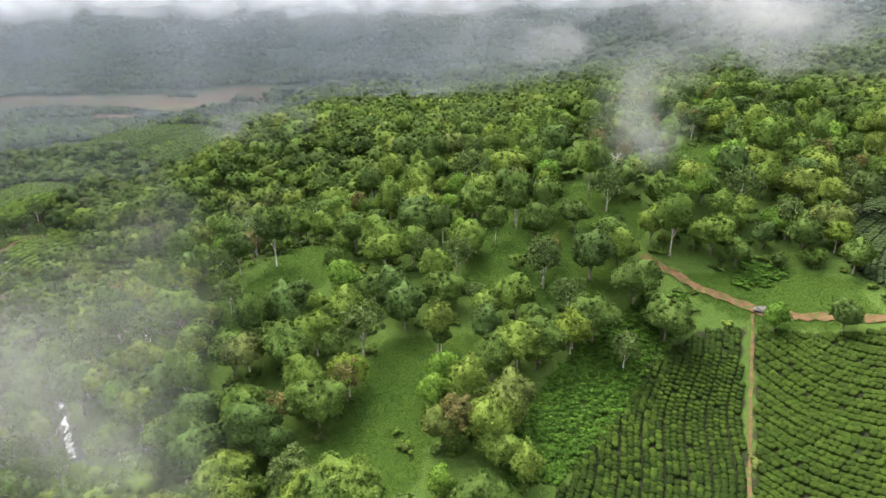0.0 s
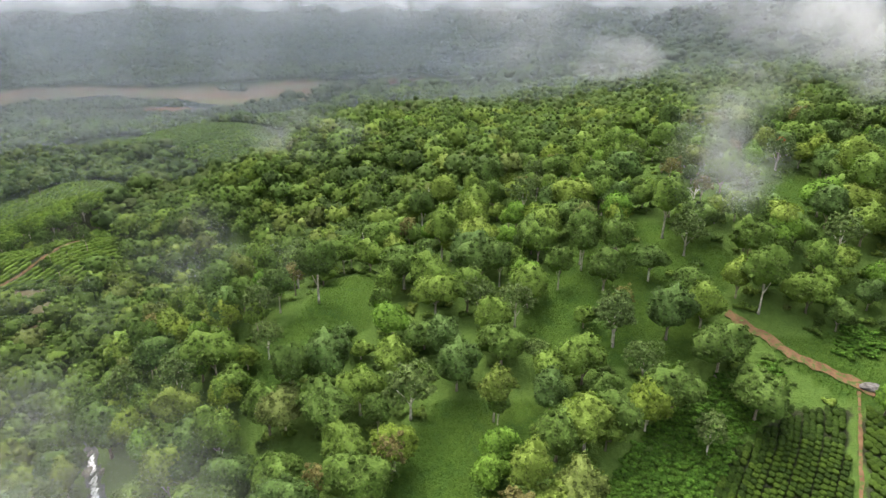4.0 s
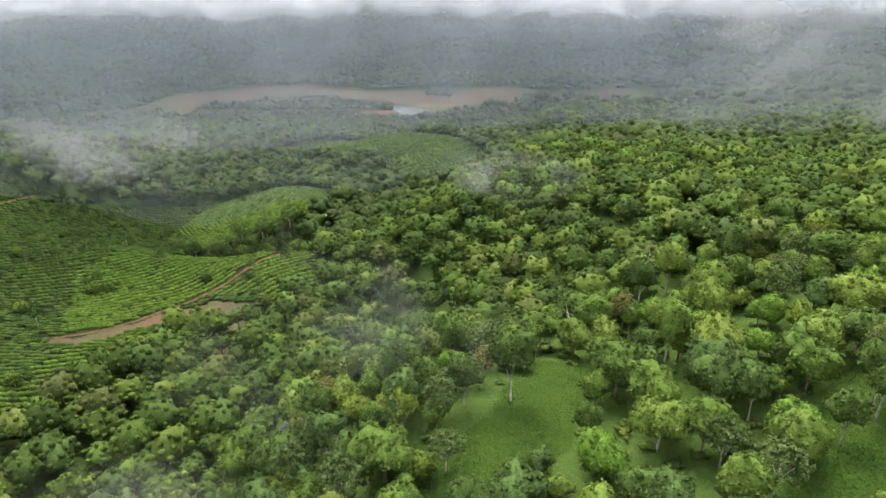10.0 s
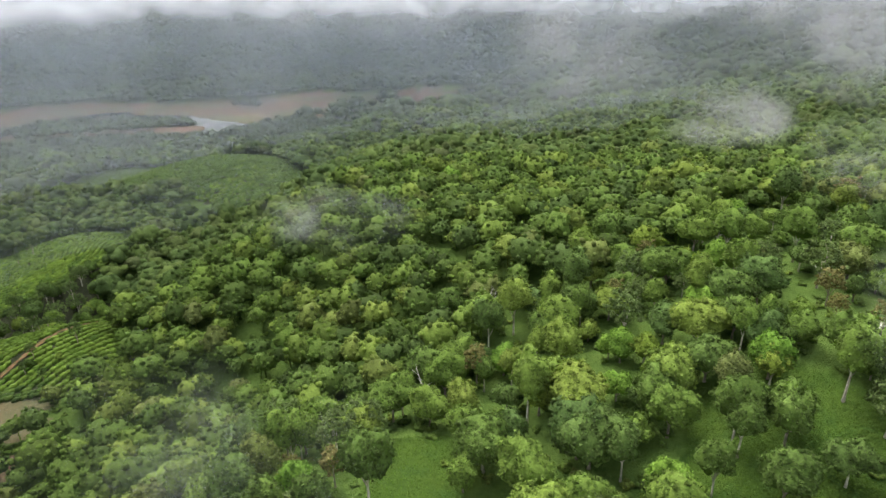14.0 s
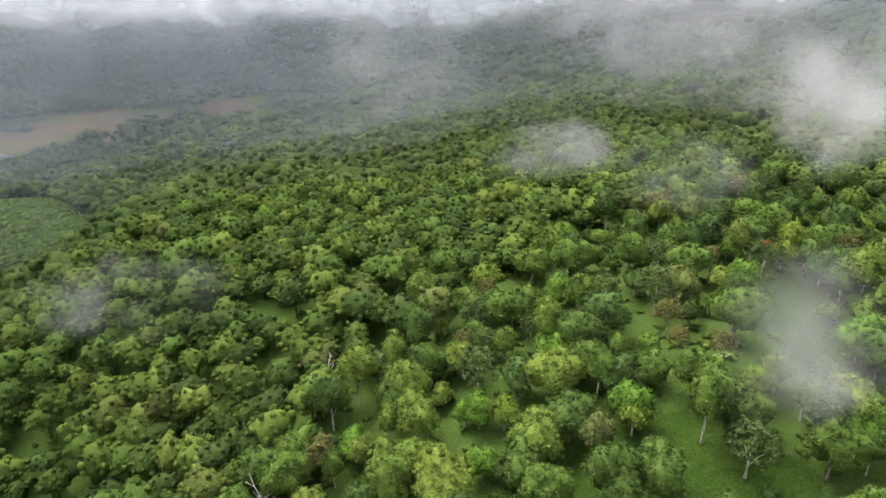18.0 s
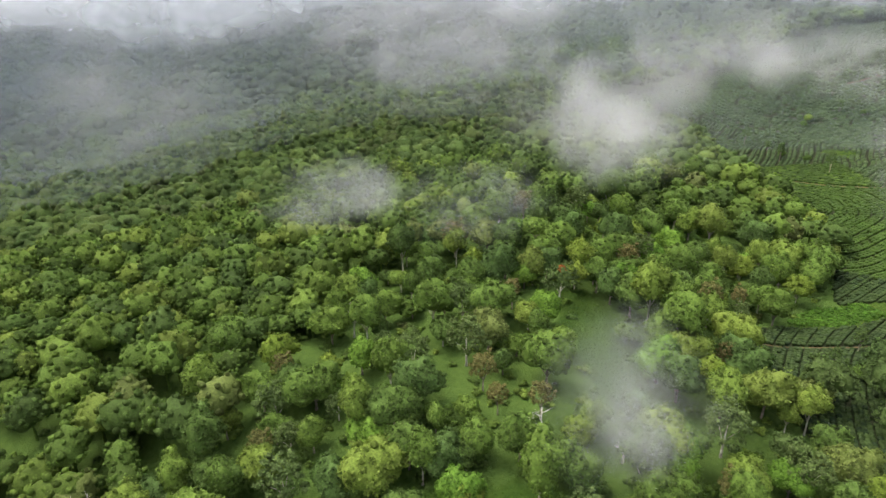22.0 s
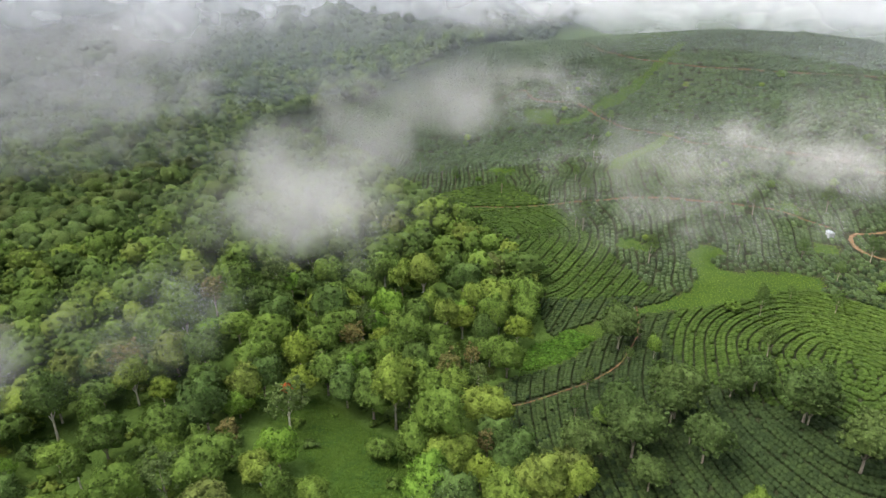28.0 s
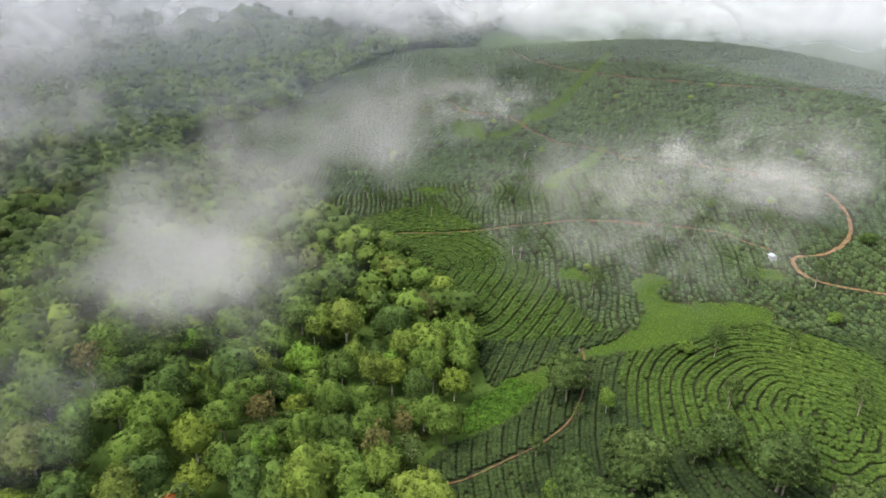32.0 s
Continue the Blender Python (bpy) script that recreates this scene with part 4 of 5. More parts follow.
def ring_rows(centre, r0, r1, gap, step, lane, every, squash=1.0, degrees=0.0, bend=1.6):
    """Bush places in rows that run round a rise."""
    xs, ys, ts = [], [], []
    t0 = radians(degrees)
    for r in row_places(r0, r1, gap, lane, every):
        k = max(int(6.28318 * r / step), 3)
        a = (np.arange(k) + rng.random()) * 6.28318 / k
        rr = r + bend * np.sin(3 * a + 0.7) + 0.5 * bend * np.sin(7 * a + r * 0.05) + 0.12 * (rng.random(k) - 0.5)
        u, v = rr * np.cos(a), rr * np.sin(a) * squash
        xs.append(centre[0] + u * math.cos(t0) - v * math.sin(t0))
        ys.append(centre[1] + u * math.sin(t0) + v * math.cos(t0))
        ts.append(np.arctan2(squash * np.cos(a), -np.sin(a)) + t0)
    return np.concatenate(xs), np.concatenate(ys), np.concatenate(ts)


def tone_of(x, y):
    """Plots under different plucking age differ in tone."""
    return np.clip(0.45 + 0.3 * ripple(x, y, 14, 0.4) + 0.45 * (rng.random(len(x)) - 0.5), 0.02, 0.98)


bush_meshes = []
for i in range(4):
    v, f = DOME7
    g = np.random.default_rng(900 + i)
    lump = 1 + 0.18 * (g.random((len(v), 1)) - 0.5)
    bush_meshes.append(mesh_from("tea_bush", v * lump, f, leaf_tea, True, np.full(len(v), g.random() * 0.5)))


def tea(name, label, field, places, size, model, mat, gaps=0.03, also=None, single=0):
    x, y, t = places
    ok = open_tea(x, y, field) & (rng.random(len(x)) > gaps)
    if also is not None:
        ok &= also(x, y)
    x, y, t = x[ok], y[ok], t[ok]
    if single:
        # the bushes beside the footpath stand as things of their own
        first = np.argsort(np.hypot(x - 46, y - 80))
        for i in first[:single]:
            ob = new("tea_bush", bush_meshes[int(rng.integers(4))])
            ob.matrix_basis = pose(x[i], y[i], float(ground_height(x[i], y[i])), 0, 0, math.degrees(t[i])) @ Matrix.Diagonal((size[0], size[1], size[2], 1))
            tagged(ob, "low plucked bright green tea bush in a row", "tea bush", "tea bushes beside the footpath")
        x, y, t = (np.delete(v, first[:single]) for v in (x, y, t))
    return bushes(x, y, t, *size, model, mat, name, label, tone_of(x, y))


NEAR = (1.14, 1.0, 0.8)
KNOLL, ROUND = (128, 90), (171, 179)


def near_knoll(x, y):
    return ((x - 141) / 27) ** 2 + ((y - 96) / 29) ** 2 < 1


def outer_knoll(x, y):
    d = np.hypot(x - KNOLL[0], y - KNOLL[1])
    return ~near_knoll(x, y) & (d < 74) & (y > 60) & (x < 164 - 0.3 * (y - 100))


def round_slope(x, y):
    return (np.hypot(x - ROUND[0], y - ROUND[1]) < 53) & (x < 158 + 0.93 * (y - 132)) & ~outer_knoll(x, y) & ~near_knoll(x, y)


def open_slope(x, y):
    return ~round_slope(x, y) & ~outer_knoll(x, y) & ~near_knoll(x, y) & (x < 240) & (y > -20)


def upper_slope(x, y):
    return (x >= 240) & (y > -120)


tea("tea_plot", "bright plucked tea bushes in straight rows", TEA_A_WEST, straight_rows(TEA_A_WEST, 67, 0.9, 0.9, 0.3, 3, 0.5), (1.16, 1.0, 0.8), DOME7, leaf_tea, single=280)
tea("tea_plot", "bright plucked tea bushes in slanting rows", TEA_A_EAST, straight_rows(TEA_A_EAST, -66, 0.9, 0.9, 0.3, 2, 1.5), (1.2, 1.0, 0.8), DOME7, leaf_tea)
tea("tea_knoll", "bright green tea bushes in rings round a knoll", TEA_EAST, ring_rows(KNOLL, 1.0, 66, 0.98, 0.98, 0.6, 2, 0.8, 20, 1.0), NEAR, DOME5, leaf_tea_young, also=near_knoll)
tea("tea_knoll", "mature dark tea bushes in curving rows", TEA_EAST, ring_rows(KNOLL, 1.0, 96, 0.98, 0.98, 0.45, 3, 0.8, 20, 1.0), NEAR, DOME5, leaf_tea_old, also=outer_knoll)
tea("tea_slope", "green tea bushes in curved terraced rows", TEA_EAST, ring_rows(ROUND, 2, 64, 1.0, 1.05, 0.55, 3, 0.8, 30), NEAR, DOME5, leaf_tea_young, also=round_slope)
tea("tea_slope", "mature tea bushes over an open slope", TEA_EAST, straight_rows([(75, -20), (240, -20), (240, 280), (75, 280)], 20, 1.55, 1.7, 0.5, 3, 2.0), (1.6, 1.3, 1.05), CAP5, leaf_tea_hazed, 0.06, open_slope)
tea("tea_hillside", "dark mature tea bushes across a distant hillside", TEA_EAST, straight_rows([(240, -120), (520, -120), (520, 300), (240, 300)], 75, 2.1, 2.3, 0.4, 3, 3.0), (2.3, 2.0, 1.1), CAP5, leaf_tea_hazed, 0.1, upper_slope)
WEST = (2.3, 1.45, 1.0)


def rest_of_west(x, y):
    return ~(inside(x, y, TEA_TONGUES[0]) | inside(x, y, TEA_TONGUES[1]) | inside(x, y, TEA_TONGUES[2]))


tea("tea_terrace", "green tea bushes in terraced rows on the far river bank", TEA_WEST, straight_rows([(-345, 30), (-120, 30), (-120, 310), (-345, 310)], 50, 1.5, 1.6, 0.5, 1, 3.0), WEST, CAP5, leaf_tea_young, 0.08, rest_of_west)
tea("tea_terrace", "bright tea bushes in rows round a hill spur", TEA_TONGUES[0], ring_rows((-205, 262), 1, 60, 1.5, 1.6, 0.5, 1, 0.6, 54), WEST, CAP5, leaf_tea_lit, 0.02)
tea("tea_terrace", "bright tea bushes in rows along a hill crest", TEA_TONGUES[1], straight_rows(TEA_TONGUES[1], 60, 1.5, 1.6, 0.5, 1, 1.5), WEST, CAP5, leaf_tea_lit, 0.02)
tea("tea_terrace", "bright tea bushes in slanting rows on a low hill", TEA_TONGUES[2], straight_rows(TEA_TONGUES[2], 40, 1.45, 1.5, 0.5, 1, 2.5), (2.1, 1.35, 1.0), CAP5, leaf_tea_lit, 0.04)
tea("tea_hilltop", "bright distant tea bushes on a low hilltop", TEA_FAR, straight_rows(TEA_FAR, 15, 2.0, 2.3, 0.5, 3, 2.0), (2.5, 2.0, 1.2), CAP5, leaf_tea_lit, 0.02)

# trees that stand in the tea
for i, (a, c) in enumerate([(0, 0)] * 330):
    if i < 140:
        a, c = 100 + 225 * rng.random(), 10 + 230 * rng.random()
    else:
        a, c = -300 + 165 * rng.random(), 70 + 215 * rng.random()
    if all(open_tea(np.array([a]), np.array([c]), f, 1.0)[0] for f in (TEA_EAST if i < 140 else TEA_WEST,)):
        plant("oak" if i % 3 else "small", a, c, 0.45 + 0.45 * rng.random(), i, "slender shade tree standing among tea bushes")
for i, (kind, a, c, s) in enumerate(TEA_TREES):
    plant(kind, a, c, s, i, "broad green shade tree standing among tea bushes")


# scrub and trees in the hollow between two tea spurs
x, y = scatter(-210, -140, 205, 270, 6.0)
ok = inside(x, y, SCRUB_BELT) & (rng.random(len(x)) < 0.75)
for i, (a, c) in enumerate(zip(x[ok], y[ok])):
    plant(("small", "grey", "round")[i % 3], float(a), float(c), 0.6 + 0.4 * float(rng.random()), i)


# ---- undergrowth ----
def low_growth(name, label, xs, ys, radius, mat, tall=0.8):
    stock = stock_of(4, 500, 4, 34, 0.22, 1, 0.0, 0.9)
    ob = forest(name, label, xs, ys, radius, stock, mat, tall)
    ob["category"] = "undergrowth"
    return ob


for bed in FERN_BEDS:
    p = np.array(bed)
    x, y = scatter(p[:, 0].min(), p[:, 0].max(), p[:, 1].min(), p[:, 1].max(), 0.95)
    ok = inside(x, y, bed)
    low_growth("fern_bed", "bright green broad-leaved ferns covering the ground", x[ok], y[ok], 0.75, leaf_fern, 0.6)
x, y = scatter(-130, 140, 55, 260, 4.4)
ok = free_ground(x, y, 0.5)
for field in MEADOWS:
    ok &= ~inside(x, y, field) | (rng.random(len(x)) < 0.12)
ok &= rng.random(len(x)) < 0.8
low_growth("undergrowth", "low green shrubs on the forest floor", x[ok], y[ok], 1.0, leaf_forest, 0.8)


def grass_tufts(name, label, fields, gap, mat=None):
    """Loose tufts of grass: a few bent blades each."""
    xs, ys = [], []
    for field in fields:
        p = np.array(field)
        a, c = scatter(p[:, 0].min(), p[:, 0].max(), p[:, 1].min(), p[:, 1].max(), gap)
        ok = inside(a, c, field)
        xs.append(a[ok])
        ys.append(c[ok])
    a, c = np.repeat(np.concatenate(xs), 5), np.repeat(np.concatenate(ys), 5)
    n = len(a)
    t, tall = rng.random(n) * 6.283, 0.1 + 0.2 * rng.random(n)
    dx, dy = np.cos(t), np.sin(t)
    out = 0.1 + 0.3 * rng.random(n)
    z = ground_height(a, c)
    base, tip = np.c_[a + dx * 0.05, c + dy * 0.05, z - 0.05], np.c_[a + dx * out, c + dy * out, z + tall]
    side = np.c_[-dy, dx, np.zeros(n)] * (0.04 + 0.07 * rng.random((n, 1)))
    v = np.stack([base - side, base + side, tip], 1).reshape(-1, 3)
    tone = np.repeat(0.5 + 0.3 * ripple(a, c, 5.0, 0.6), 3)
    me = mesh_from(name, v, np.arange(3 * n).reshape(-1, 3), mat or leaf_grass, False, np.clip(tone, 0.02, 0.98))
    return tagged(new(name, me), label, "grass", kind="stuff")


grass_tufts("meadow_grass", "rough green grass of the forest meadows", MEADOWS + [CLEARING], 0.62)
grass_tufts("gully_grass", "yellowish green grass of the tea valley", [GULLY_GRASS] + GRASS_PATCHES, 0.7, leaf_grass_pale)


# ---- small things ----
def box_bm(x, y, z, w, d, h, bevel=0.03):
    bm = bmesh.new()
    bmesh.ops.create_cube(bm, size=1.0, matrix=Matrix.Translation((x, y, z + h / 2)) @ Matrix.Diagonal((w, d, h, 1)))
    bmesh.ops.bevel(bm, geom=bm.edges[:], offset=bevel, segments=1, affect="EDGES")
    return bm


def paint(name, a, c, scale, rough=0.8):
    m, n, l, b = material(name, rough, 0.2)
    r = ramp(n, [(0.3, a), (0.7, c)])
    l.new(noise_tex(n, l, scale, 5).outputs["Fac"], r.inputs[0])
    l.new(r.outputs[0], b.inputs["Base Color"])
    return m


shed = tagged(new("shed"), "small pale walled shed with a metal roof beside the earth road", "shed")
shed.matrix_basis = place(202.5, 92.5, 25, 0.1) @ Matrix.Diagonal((0.75, 0.75, 0.75, 1))
white_wall = paint("limewashed_wall", (0.2, 0.23, 0.23), (0.32, 0.34, 0.34), 1.5)
tin = paint("weathered_tin", (0.16, 0.2, 0.21), (0.28, 0.32, 0.33), 2.0, 0.6)
part("wall", box_bm(0, 0, 0, 2.6, 2.0, 2.0), white_wall, shed)
for s in (-1, 1):
    bm = box_bm(0, 0, 0, 3.0, 1.35, 0.07, 0.02)
    bm.transform(Matrix.Translation((0, s * 0.58, 2.28)) @ Matrix.Rotation(-s * 0.42, 4, "X"))
    part("roof_sheet", bm, tin, shed, "weathered tin roof sheet")
part("door", box_bm(0.3, -1.02, 0.02, 0.8, 0.06, 1.7, 0.02), paint("painted_door", (0.08, 0.16, 0.2), (0.14, 0.24, 0.28), 3.0), shed, "dark blue-green door")
part("window", box_bm(-0.75, -1.02, 1.0, 0.5, 0.05, 0.5, 0.015), bark_brown, shed, "small dark shuttered window")


def mound(name, radius, height, seed, mat, lumps=0.35):
    """A rough heap or boulder, wider than high, on the ground."""
    g = np.random.default_rng(seed)
    v, f = ICO2
    w = v * (radius, radius * (0.7 + 0.3 * g.random()), height) * (1 + lumps * (g.random((len(v), 1)) - 0.5))
    w[:, 2] = np.maximum(w[:, 2], -0.25)
    return mesh_from(name, w, f, mat, False)


ash = paint("ash_and_char", (0.03, 0.028, 0.026), (0.13, 0.12, 0.11), 2.0, 0.95)
rock = paint("grey_rock", (0.07, 0.065, 0.06), (0.18, 0.17, 0.15), 1.2, 0.9)
heap = new("ash_heap", mound("ash_heap", 1.7, 0.5, 3, ash))
heap.matrix_basis = place(58, 101.8, 0, 0.15)
tagged(heap, "dark grey heap of ash on a bare earth clearing", "ash heap")
BOULDERS = [(150.5, 132, 0.55), (148, 134.5, 0.45), (-66, 88, 1.0), (-73, 99, 1.3), (-80, 110, 1.1), (-92, 138, 1.2), (-101, 152, 1.0), (-105, 160, 0.9), (-62, 86, 0.8), (-76, 104, 0.9), (-69, 97, 0.8), (-84, 122, 1.0)]
for i, (a, c, s) in enumerate(BOULDERS):
    ob = new("boulder", mound("boulder", s, s * 0.7, 20 + i, rock, 0.5))
    ob.matrix_basis = place(a, c, i * 50, 0.25)
    tagged(ob, "grey boulder at the stream's edge" if a < 0 else "grey boulder in the grassy gully", "boulder", "boulders")

# red and orange blossom on two trees
for a, c, up, size, count in ((70.3, 174.8, 8.2, 0.9, 26), (3.2, 143.6, 4.2, 0.6, 16)):
    g = np.random.default_rng(int(a))
    host = min((o for o in scene.objects if o.parent is None and "crown" in [k.name.split(".")[0] for k in o.children]), key=lambda o: (o.location.x - a) ** 2 + (o.location.y - c) ** 2)
    p = g.normal(size=(count, 3)) * (size * 0.5, size * 0.5, 0.25) + (0, 0, up)
    s = 0.16 + 0.14 * g.random((count, 1))
    u = g.normal(size=(count, 3)) * s
    v = g.normal(size=(count, 3)) * s
    q = np.stack([p - u, p - v, p + u, p + v], 1).reshape(-1, 3)
    i = np.arange(0, len(q), 4)
    part("blossom", mesh_from("blossom", q, np.c_[i, i + 1, i + 2, i + 3], leaf_red, False, np.zeros(len(q))), leaf_red, host, "red blossom in the crown")


# ---- mist ----
def mist_material(name, density, size, low=0.42, high=0.68, cloud=None, tone=(0.66, 0.665, 0.67)):
    """Thin lit vapour: drifting density in world space, soft towards its edge or thickening with height."""
    m = bpy.data.materials.new(name)
    m.use_nodes = True
    n, l = m.node_tree.nodes, m.node_tree.links
    n.remove(n["Principled BSDF"])
    geo = n.new("ShaderNodeNewGeometry")
    stretch = n.new("ShaderNodeVectorMath")
    stretch.operation = "MULTIPLY"
    stretch.inputs[1].default_value = (1 / size, 1 / size, 1.25 / size)
    l.new(geo.outputs["Position"], stretch.inputs[0])
    t = n.new("ShaderNodeTexNoise")
    t.inputs["Scale"].default_value, t.inputs["Detail"].default_value, t.inputs["Distortion"].default_value = 1.0, 4.5, 0.7
    t.inputs["Roughness"].default_value = 0.5
    l.new(stretch.outputs[0], t.inputs["Vector"])
    f = n.new("ShaderNodeMapRange")
    f.interpolation_type = "SMOOTHSTEP"
    f.inputs["From Min"].default_value, f.inputs["From Max"].default_value = low, high
    l.new(t.outputs["Fac"], f.inputs["Value"])
    if cloud:
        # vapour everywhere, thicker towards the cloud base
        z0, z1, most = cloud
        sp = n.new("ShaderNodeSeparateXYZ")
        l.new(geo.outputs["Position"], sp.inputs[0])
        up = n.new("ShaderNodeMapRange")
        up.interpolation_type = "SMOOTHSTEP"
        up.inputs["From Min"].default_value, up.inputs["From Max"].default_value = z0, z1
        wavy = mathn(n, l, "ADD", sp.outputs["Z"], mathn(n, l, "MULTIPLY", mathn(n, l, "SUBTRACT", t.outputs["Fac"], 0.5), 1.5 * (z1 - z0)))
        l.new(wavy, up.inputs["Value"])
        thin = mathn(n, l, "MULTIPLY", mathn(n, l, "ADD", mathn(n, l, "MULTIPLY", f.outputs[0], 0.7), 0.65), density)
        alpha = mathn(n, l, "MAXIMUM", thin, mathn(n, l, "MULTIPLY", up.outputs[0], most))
        # the cloud's shade is put into the lower haze's colour, greyer than the cloud
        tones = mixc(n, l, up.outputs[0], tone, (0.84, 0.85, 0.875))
    else:
        co = n.new("ShaderNodeTexCoord")
        # the air's swirl pulls the body out of round before its edge is taken
        swirl = n.new("ShaderNodeTexNoise")
        swirl.inputs["Scale"].default_value, swirl.inputs["Detail"].default_value, swirl.inputs["Roughness"].default_value = 1.5 / size, 3.0, 0.5
        l.new(geo.outputs["Position"], swirl.inputs["Vector"])
        pull = n.new("ShaderNodeVectorMath")
        pull.operation, pull.inputs[1].default_value, pull.inputs[2].default_value = "MULTIPLY_ADD", (2.6, 2.6, 2.6), (-1.3, -1.3, -1.3)
        l.new(swirl.outputs["Color"], pull.inputs[0])
        bent, ln, edge = n.new("ShaderNodeVectorMath"), n.new("ShaderNodeVectorMath"), n.new("ShaderNodeVectorMath")
        bent.operation, ln.operation, edge.operation = "ADD", "LENGTH", "LENGTH"
        l.new(co.outputs["Object"], bent.inputs[0])
        l.new(pull.outputs[0], bent.inputs[1])
        l.new(bent.outputs[0], ln.inputs[0])
        l.new(co.outputs["Object"], edge.inputs[0])

        def fall(value, start, end):
            f = n.new("ShaderNodeMapRange")
            f.interpolation_type = "SMOOTHSTEP"
            f.inputs["From Min"].default_value, f.inputs["From Max"].default_value = start, end
            l.new(value, f.inputs["Value"])
            return f.outputs[0]

        body = mathn(n, l, "MULTIPLY", fall(ln.outputs["Value"], 0.95, 0.05), fall(edge.outputs["Value"], 0.9, 0.45))
        alpha = mathn(n, l, "MULTIPLY", mathn(n, l, "MULTIPLY", body, fall(t.outputs["Fac"], 0.34, 0.66)), density)
    lit, thru, both, clearb, out = n.new("ShaderNodeBsdfDiffuse"), n.new("ShaderNodeBsdfTranslucent"), n.new("ShaderNodeMixShader"), n.new("ShaderNodeBsdfTransparent"), n.new("ShaderNodeMixShader")
    lit.inputs["Color"].default_value = thru.inputs["Color"].default_value = (*tone, 1)
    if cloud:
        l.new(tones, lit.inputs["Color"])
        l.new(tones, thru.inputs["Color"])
    both.inputs[0].default_value = 0.5
    l.new(lit.outputs[0], both.inputs[1])
    l.new(thru.outputs[0], both.inputs[2])
    l.new(alpha, out.inputs[0])
    l.new(clearb.outputs[0], out.inputs[1])
    l.new(both.outputs[0], out.inputs[2])
    l.new(out.outputs[0], n["Material Output"].inputs["Surface"])
    return m


def haze_ring(radius, mat, base=-40.0, top=420.0, mid=120.0):
    """A veil of haze all round the valley at one distance."""
    k, rows = 72, 14
    a = np.arange(k) * 6.28318 / k
    wob = radius * (1 + 0.05 * np.sin(3 * a + radius) + 0.03 * np.sin(7 * a))
    zz = np.linspace(0, 1, rows) ** 1.5 * (top - base) + base
    v = np.stack([np.stack([wob * np.cos(a), mid + wob * np.sin(a), np.full(k, z)], 1) for z in zz]).reshape(-1, 3)
    i, j = np.meshgrid(np.arange(rows - 1), np.arange(k), indexing="ij")
    p = (i * k + j).ravel()
    q = (i * k + (j + 1) % k).ravel()
    me = mesh_from("haze", v, np.c_[p, q, q + k, p + k], mat)
    return tagged(new("haze", me), "thin grey haze hanging in the valley air", "haze", kind="stuff")


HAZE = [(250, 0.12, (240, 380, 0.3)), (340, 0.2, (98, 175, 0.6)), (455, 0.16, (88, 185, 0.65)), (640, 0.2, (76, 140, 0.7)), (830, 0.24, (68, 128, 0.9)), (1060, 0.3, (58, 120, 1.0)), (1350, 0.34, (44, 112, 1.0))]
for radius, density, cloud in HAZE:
    # beyond 400 m the shaded lower tone is darker and bluer still
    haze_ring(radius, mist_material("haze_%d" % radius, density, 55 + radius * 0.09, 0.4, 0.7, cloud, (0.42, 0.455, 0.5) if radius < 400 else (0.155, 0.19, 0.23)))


def wisp(x, y, z, size, mat, sheets=6, face=(0, 60)):
    """A drifting bank of mist: soft curved layers, one behind another."""
    toward = math.atan2(face[1] - y, face[0] - x)
    rings, k = 6, 22
    r = np.r_[0, np.repeat(np.r_[0.02, np.arange(2, rings + 1) / rings], k)]
    a = np.r_[0, np.tile(np.arange(k) * 6.28318 / k, rings)]
    i, j = np.arange(k), (np.arange(k) + 1) % k
    disc = np.concatenate([np.c_[1 + m * k + i, 1 + m * k + j, 1 + (m + 1) * k + j, 1 + (m + 1) * k + i] for m in range(rings - 1)])
    verts, faces = [], []
    for s in range(sheets):
        d = -0.8 + 1.6 * (s + 0.5) / sheets
        w = 0.93 * math.sqrt(1 - d * d)
        u, v = r * w * np.cos(a), r * w * np.sin(a)
        p, q = d + 0.08 * (u * u + v * v) - 0.3 * v, u
        verts.append(np.c_[p * math.cos(toward) - q * math.sin(toward), p * math.sin(toward) + q * math.cos(toward), v])
        faces.append(disc + s * len(r))
    me = mesh_from("mist_bank", np.concatenate(verts), np.concatenate(faces), mat)
    ob = new("mist_bank", me)
    ob.location, ob.scale = (x, y, z), size
    return tagged(ob, "drifting bank of pale grey mist over the trees", "mist", "mist banks", kind="stuff")


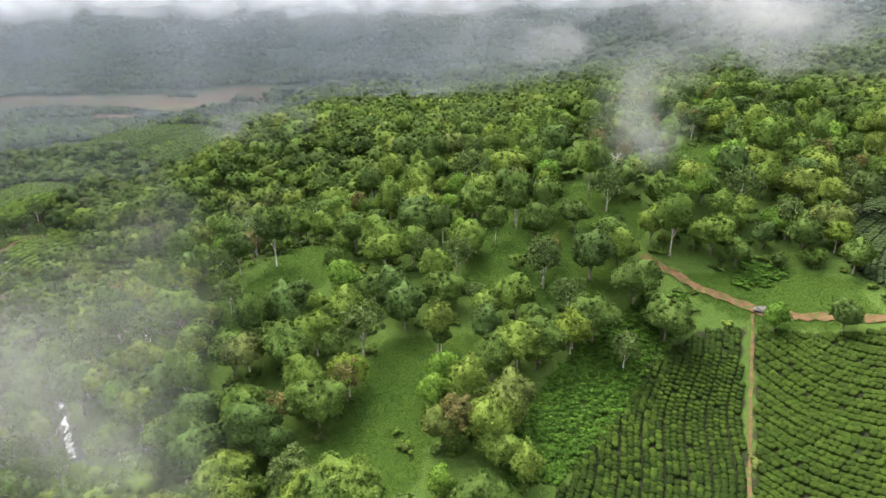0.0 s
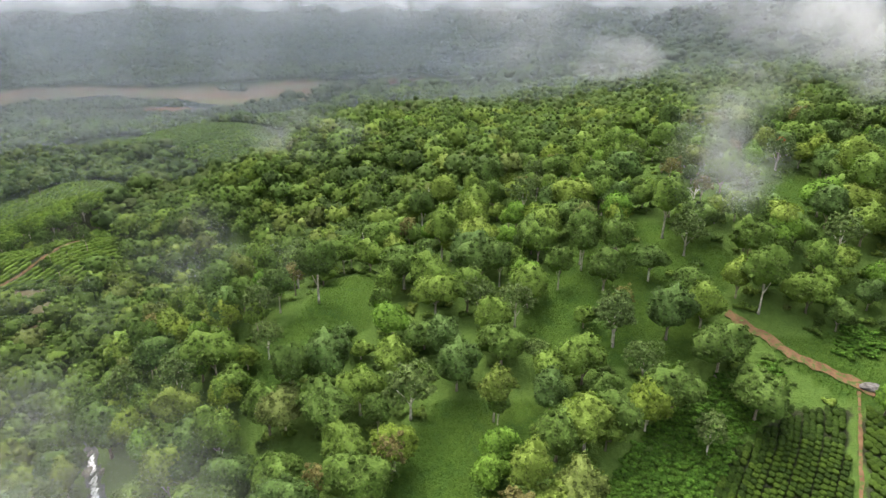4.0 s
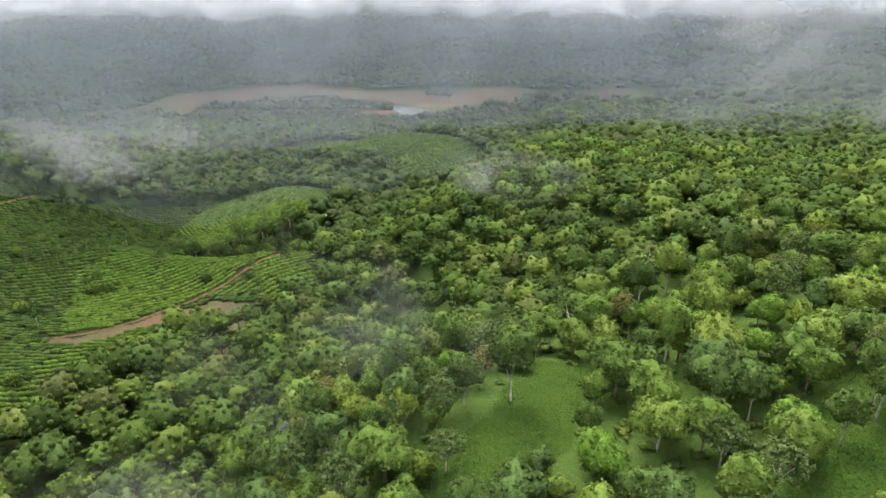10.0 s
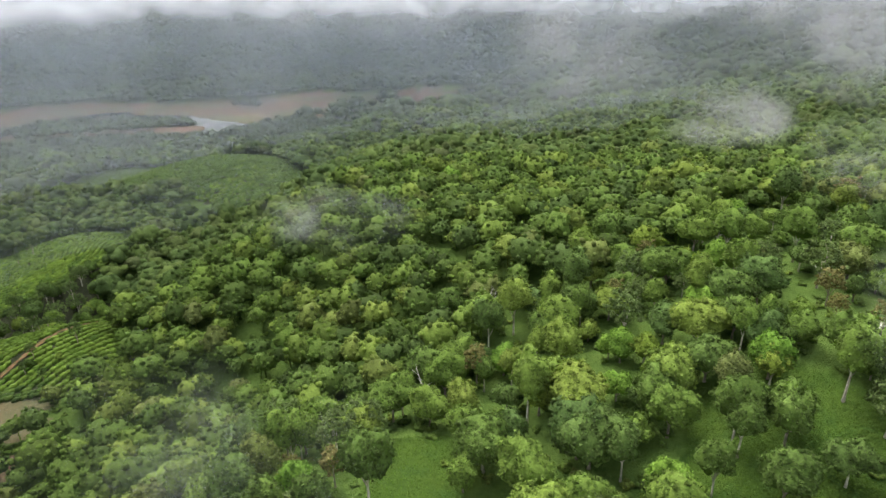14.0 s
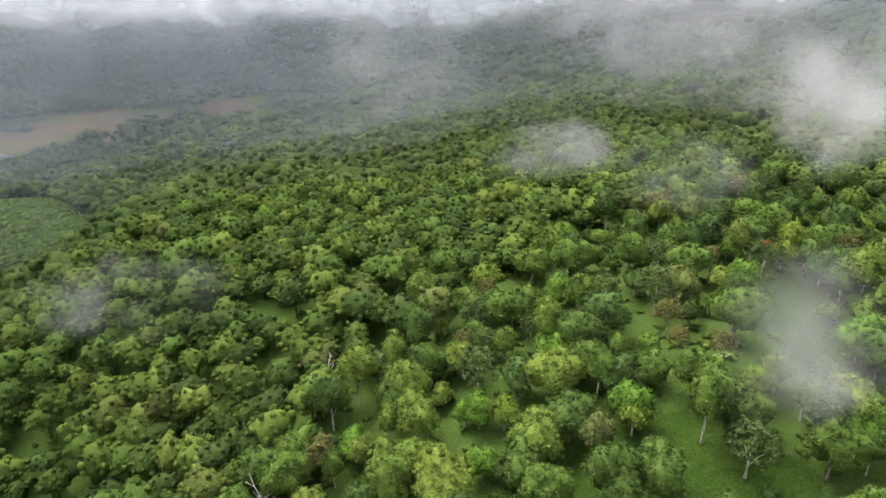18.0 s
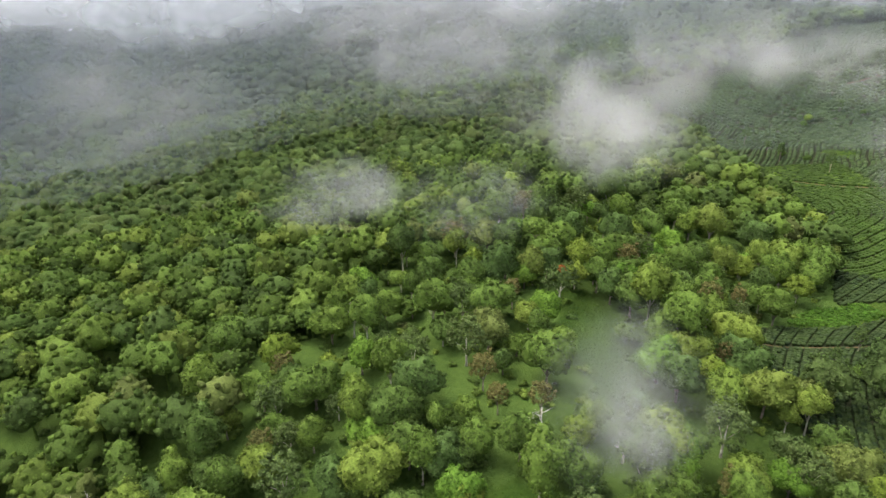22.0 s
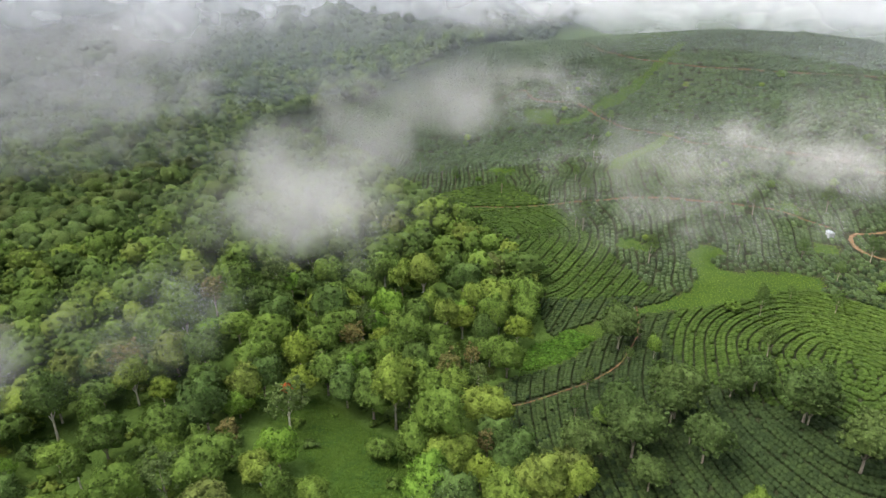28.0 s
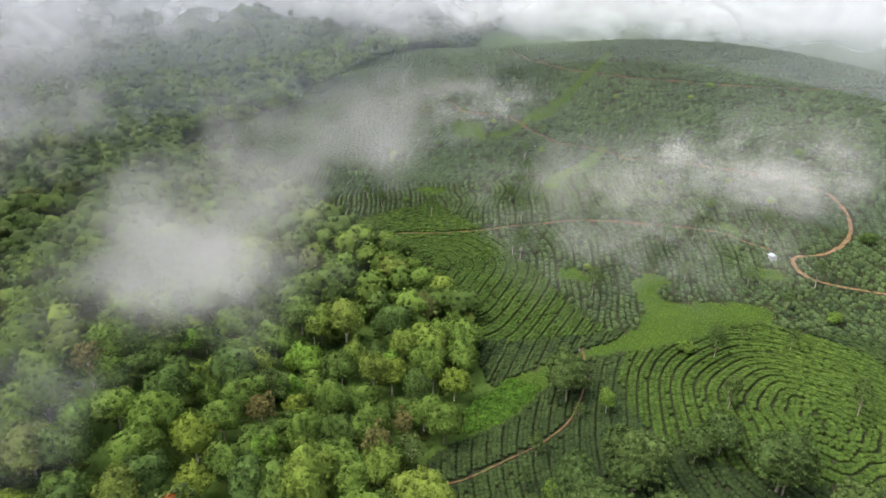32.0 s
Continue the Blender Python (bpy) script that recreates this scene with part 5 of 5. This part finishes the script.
mist_thick = mist_material("thick_mist", 0.37, 26, tone=(0.6, 0.595, 0.585))
mist_bank = mist_material("mist_bank", 0.32, 24, tone=(0.54, 0.535, 0.53))
mist_far = mist_material("far_mist", 0.8, 48, tone=(0.68, 0.69, 0.71))
mist_thin = mist_material("thin_mist", 0.2, 18, tone=(0.55, 0.55, 0.54))
mist_low = mist_material("low_mist", 0.15, 26, tone=(0.46, 0.46, 0.445))
mist_faint = mist_material("faint_mist", 0.11, 24, tone=(0.55, 0.55, 0.54))
# low mist over the stream
wisp(-23, 35, 76, (13, 13, 20), mist_low, 6, (0, 0))
wisp(-60, 112, 60, (40, 36, 18), mist_faint, 6, (0, 10))
wisp(-62, 66, 52, (22, 26, 22), mist_faint, 6, (0, 10))
# wisps among the trees of the ridge
wisp(41, 131, 77, (14, 15, 18), mist_bank, 6, (-15, 80))
wisp(86, 179, 101, (39, 28, 17), mist_thick, 6, (0, 100))
wisp(104, 172, 112, (34, 25, 16), mist_bank, 6, (0, 100))
wisp(30, 198, 90, (22, 18, 10), mist_bank, 6, (-5, 90))
wisp(8, 286, 95, (38, 25, 28), mist_bank, 6, (-12, 70))
wisp(-58, 191, 67, (29, 22, 10), mist_thin, 6, (-12, 40))
wisp(66, 200, 80, (26, 18, 14), mist_thin, 6, (0, 10))
wisp(108, 196, 90, (31, 20, 18), mist_bank, 6, (0, 10))
# banks over the far forest, the west tea and the tea hill
wisp(-230, 215, 56, (72, 56, 22), mist_bank, 6)
wisp(110, 290, 112, (91, 50, 26), mist_bank, 6, (0, 90))
wisp(150, 330, 100, (105, 60, 40), mist_bank, 6, (0, 80))
wisp(-120, 520, 138, (182, 88, 44), mist_far)
wisp(40, 390, 130, (156, 75, 42), mist_far, 6, (0, 60))
wisp(180, 330, 134, (130, 75, 39), mist_far, 6, (0, 100))
wisp(290, 230, 144, (78, 138, 36), mist_far, 6, (10, 110))
wisp(340, 110, 152, (78, 150, 39), mist_far, 6, (15, 115))
wisp(236, 92, 88, (56, 52, 24), mist_bank, 6, (15, 115))
wisp(230, 200, 100, (78, 58, 16), mist_thin, 6, (0, 100))
wisp(190, 130, 84, (78, 62, 26), mist_thin, 6, (15, 115))
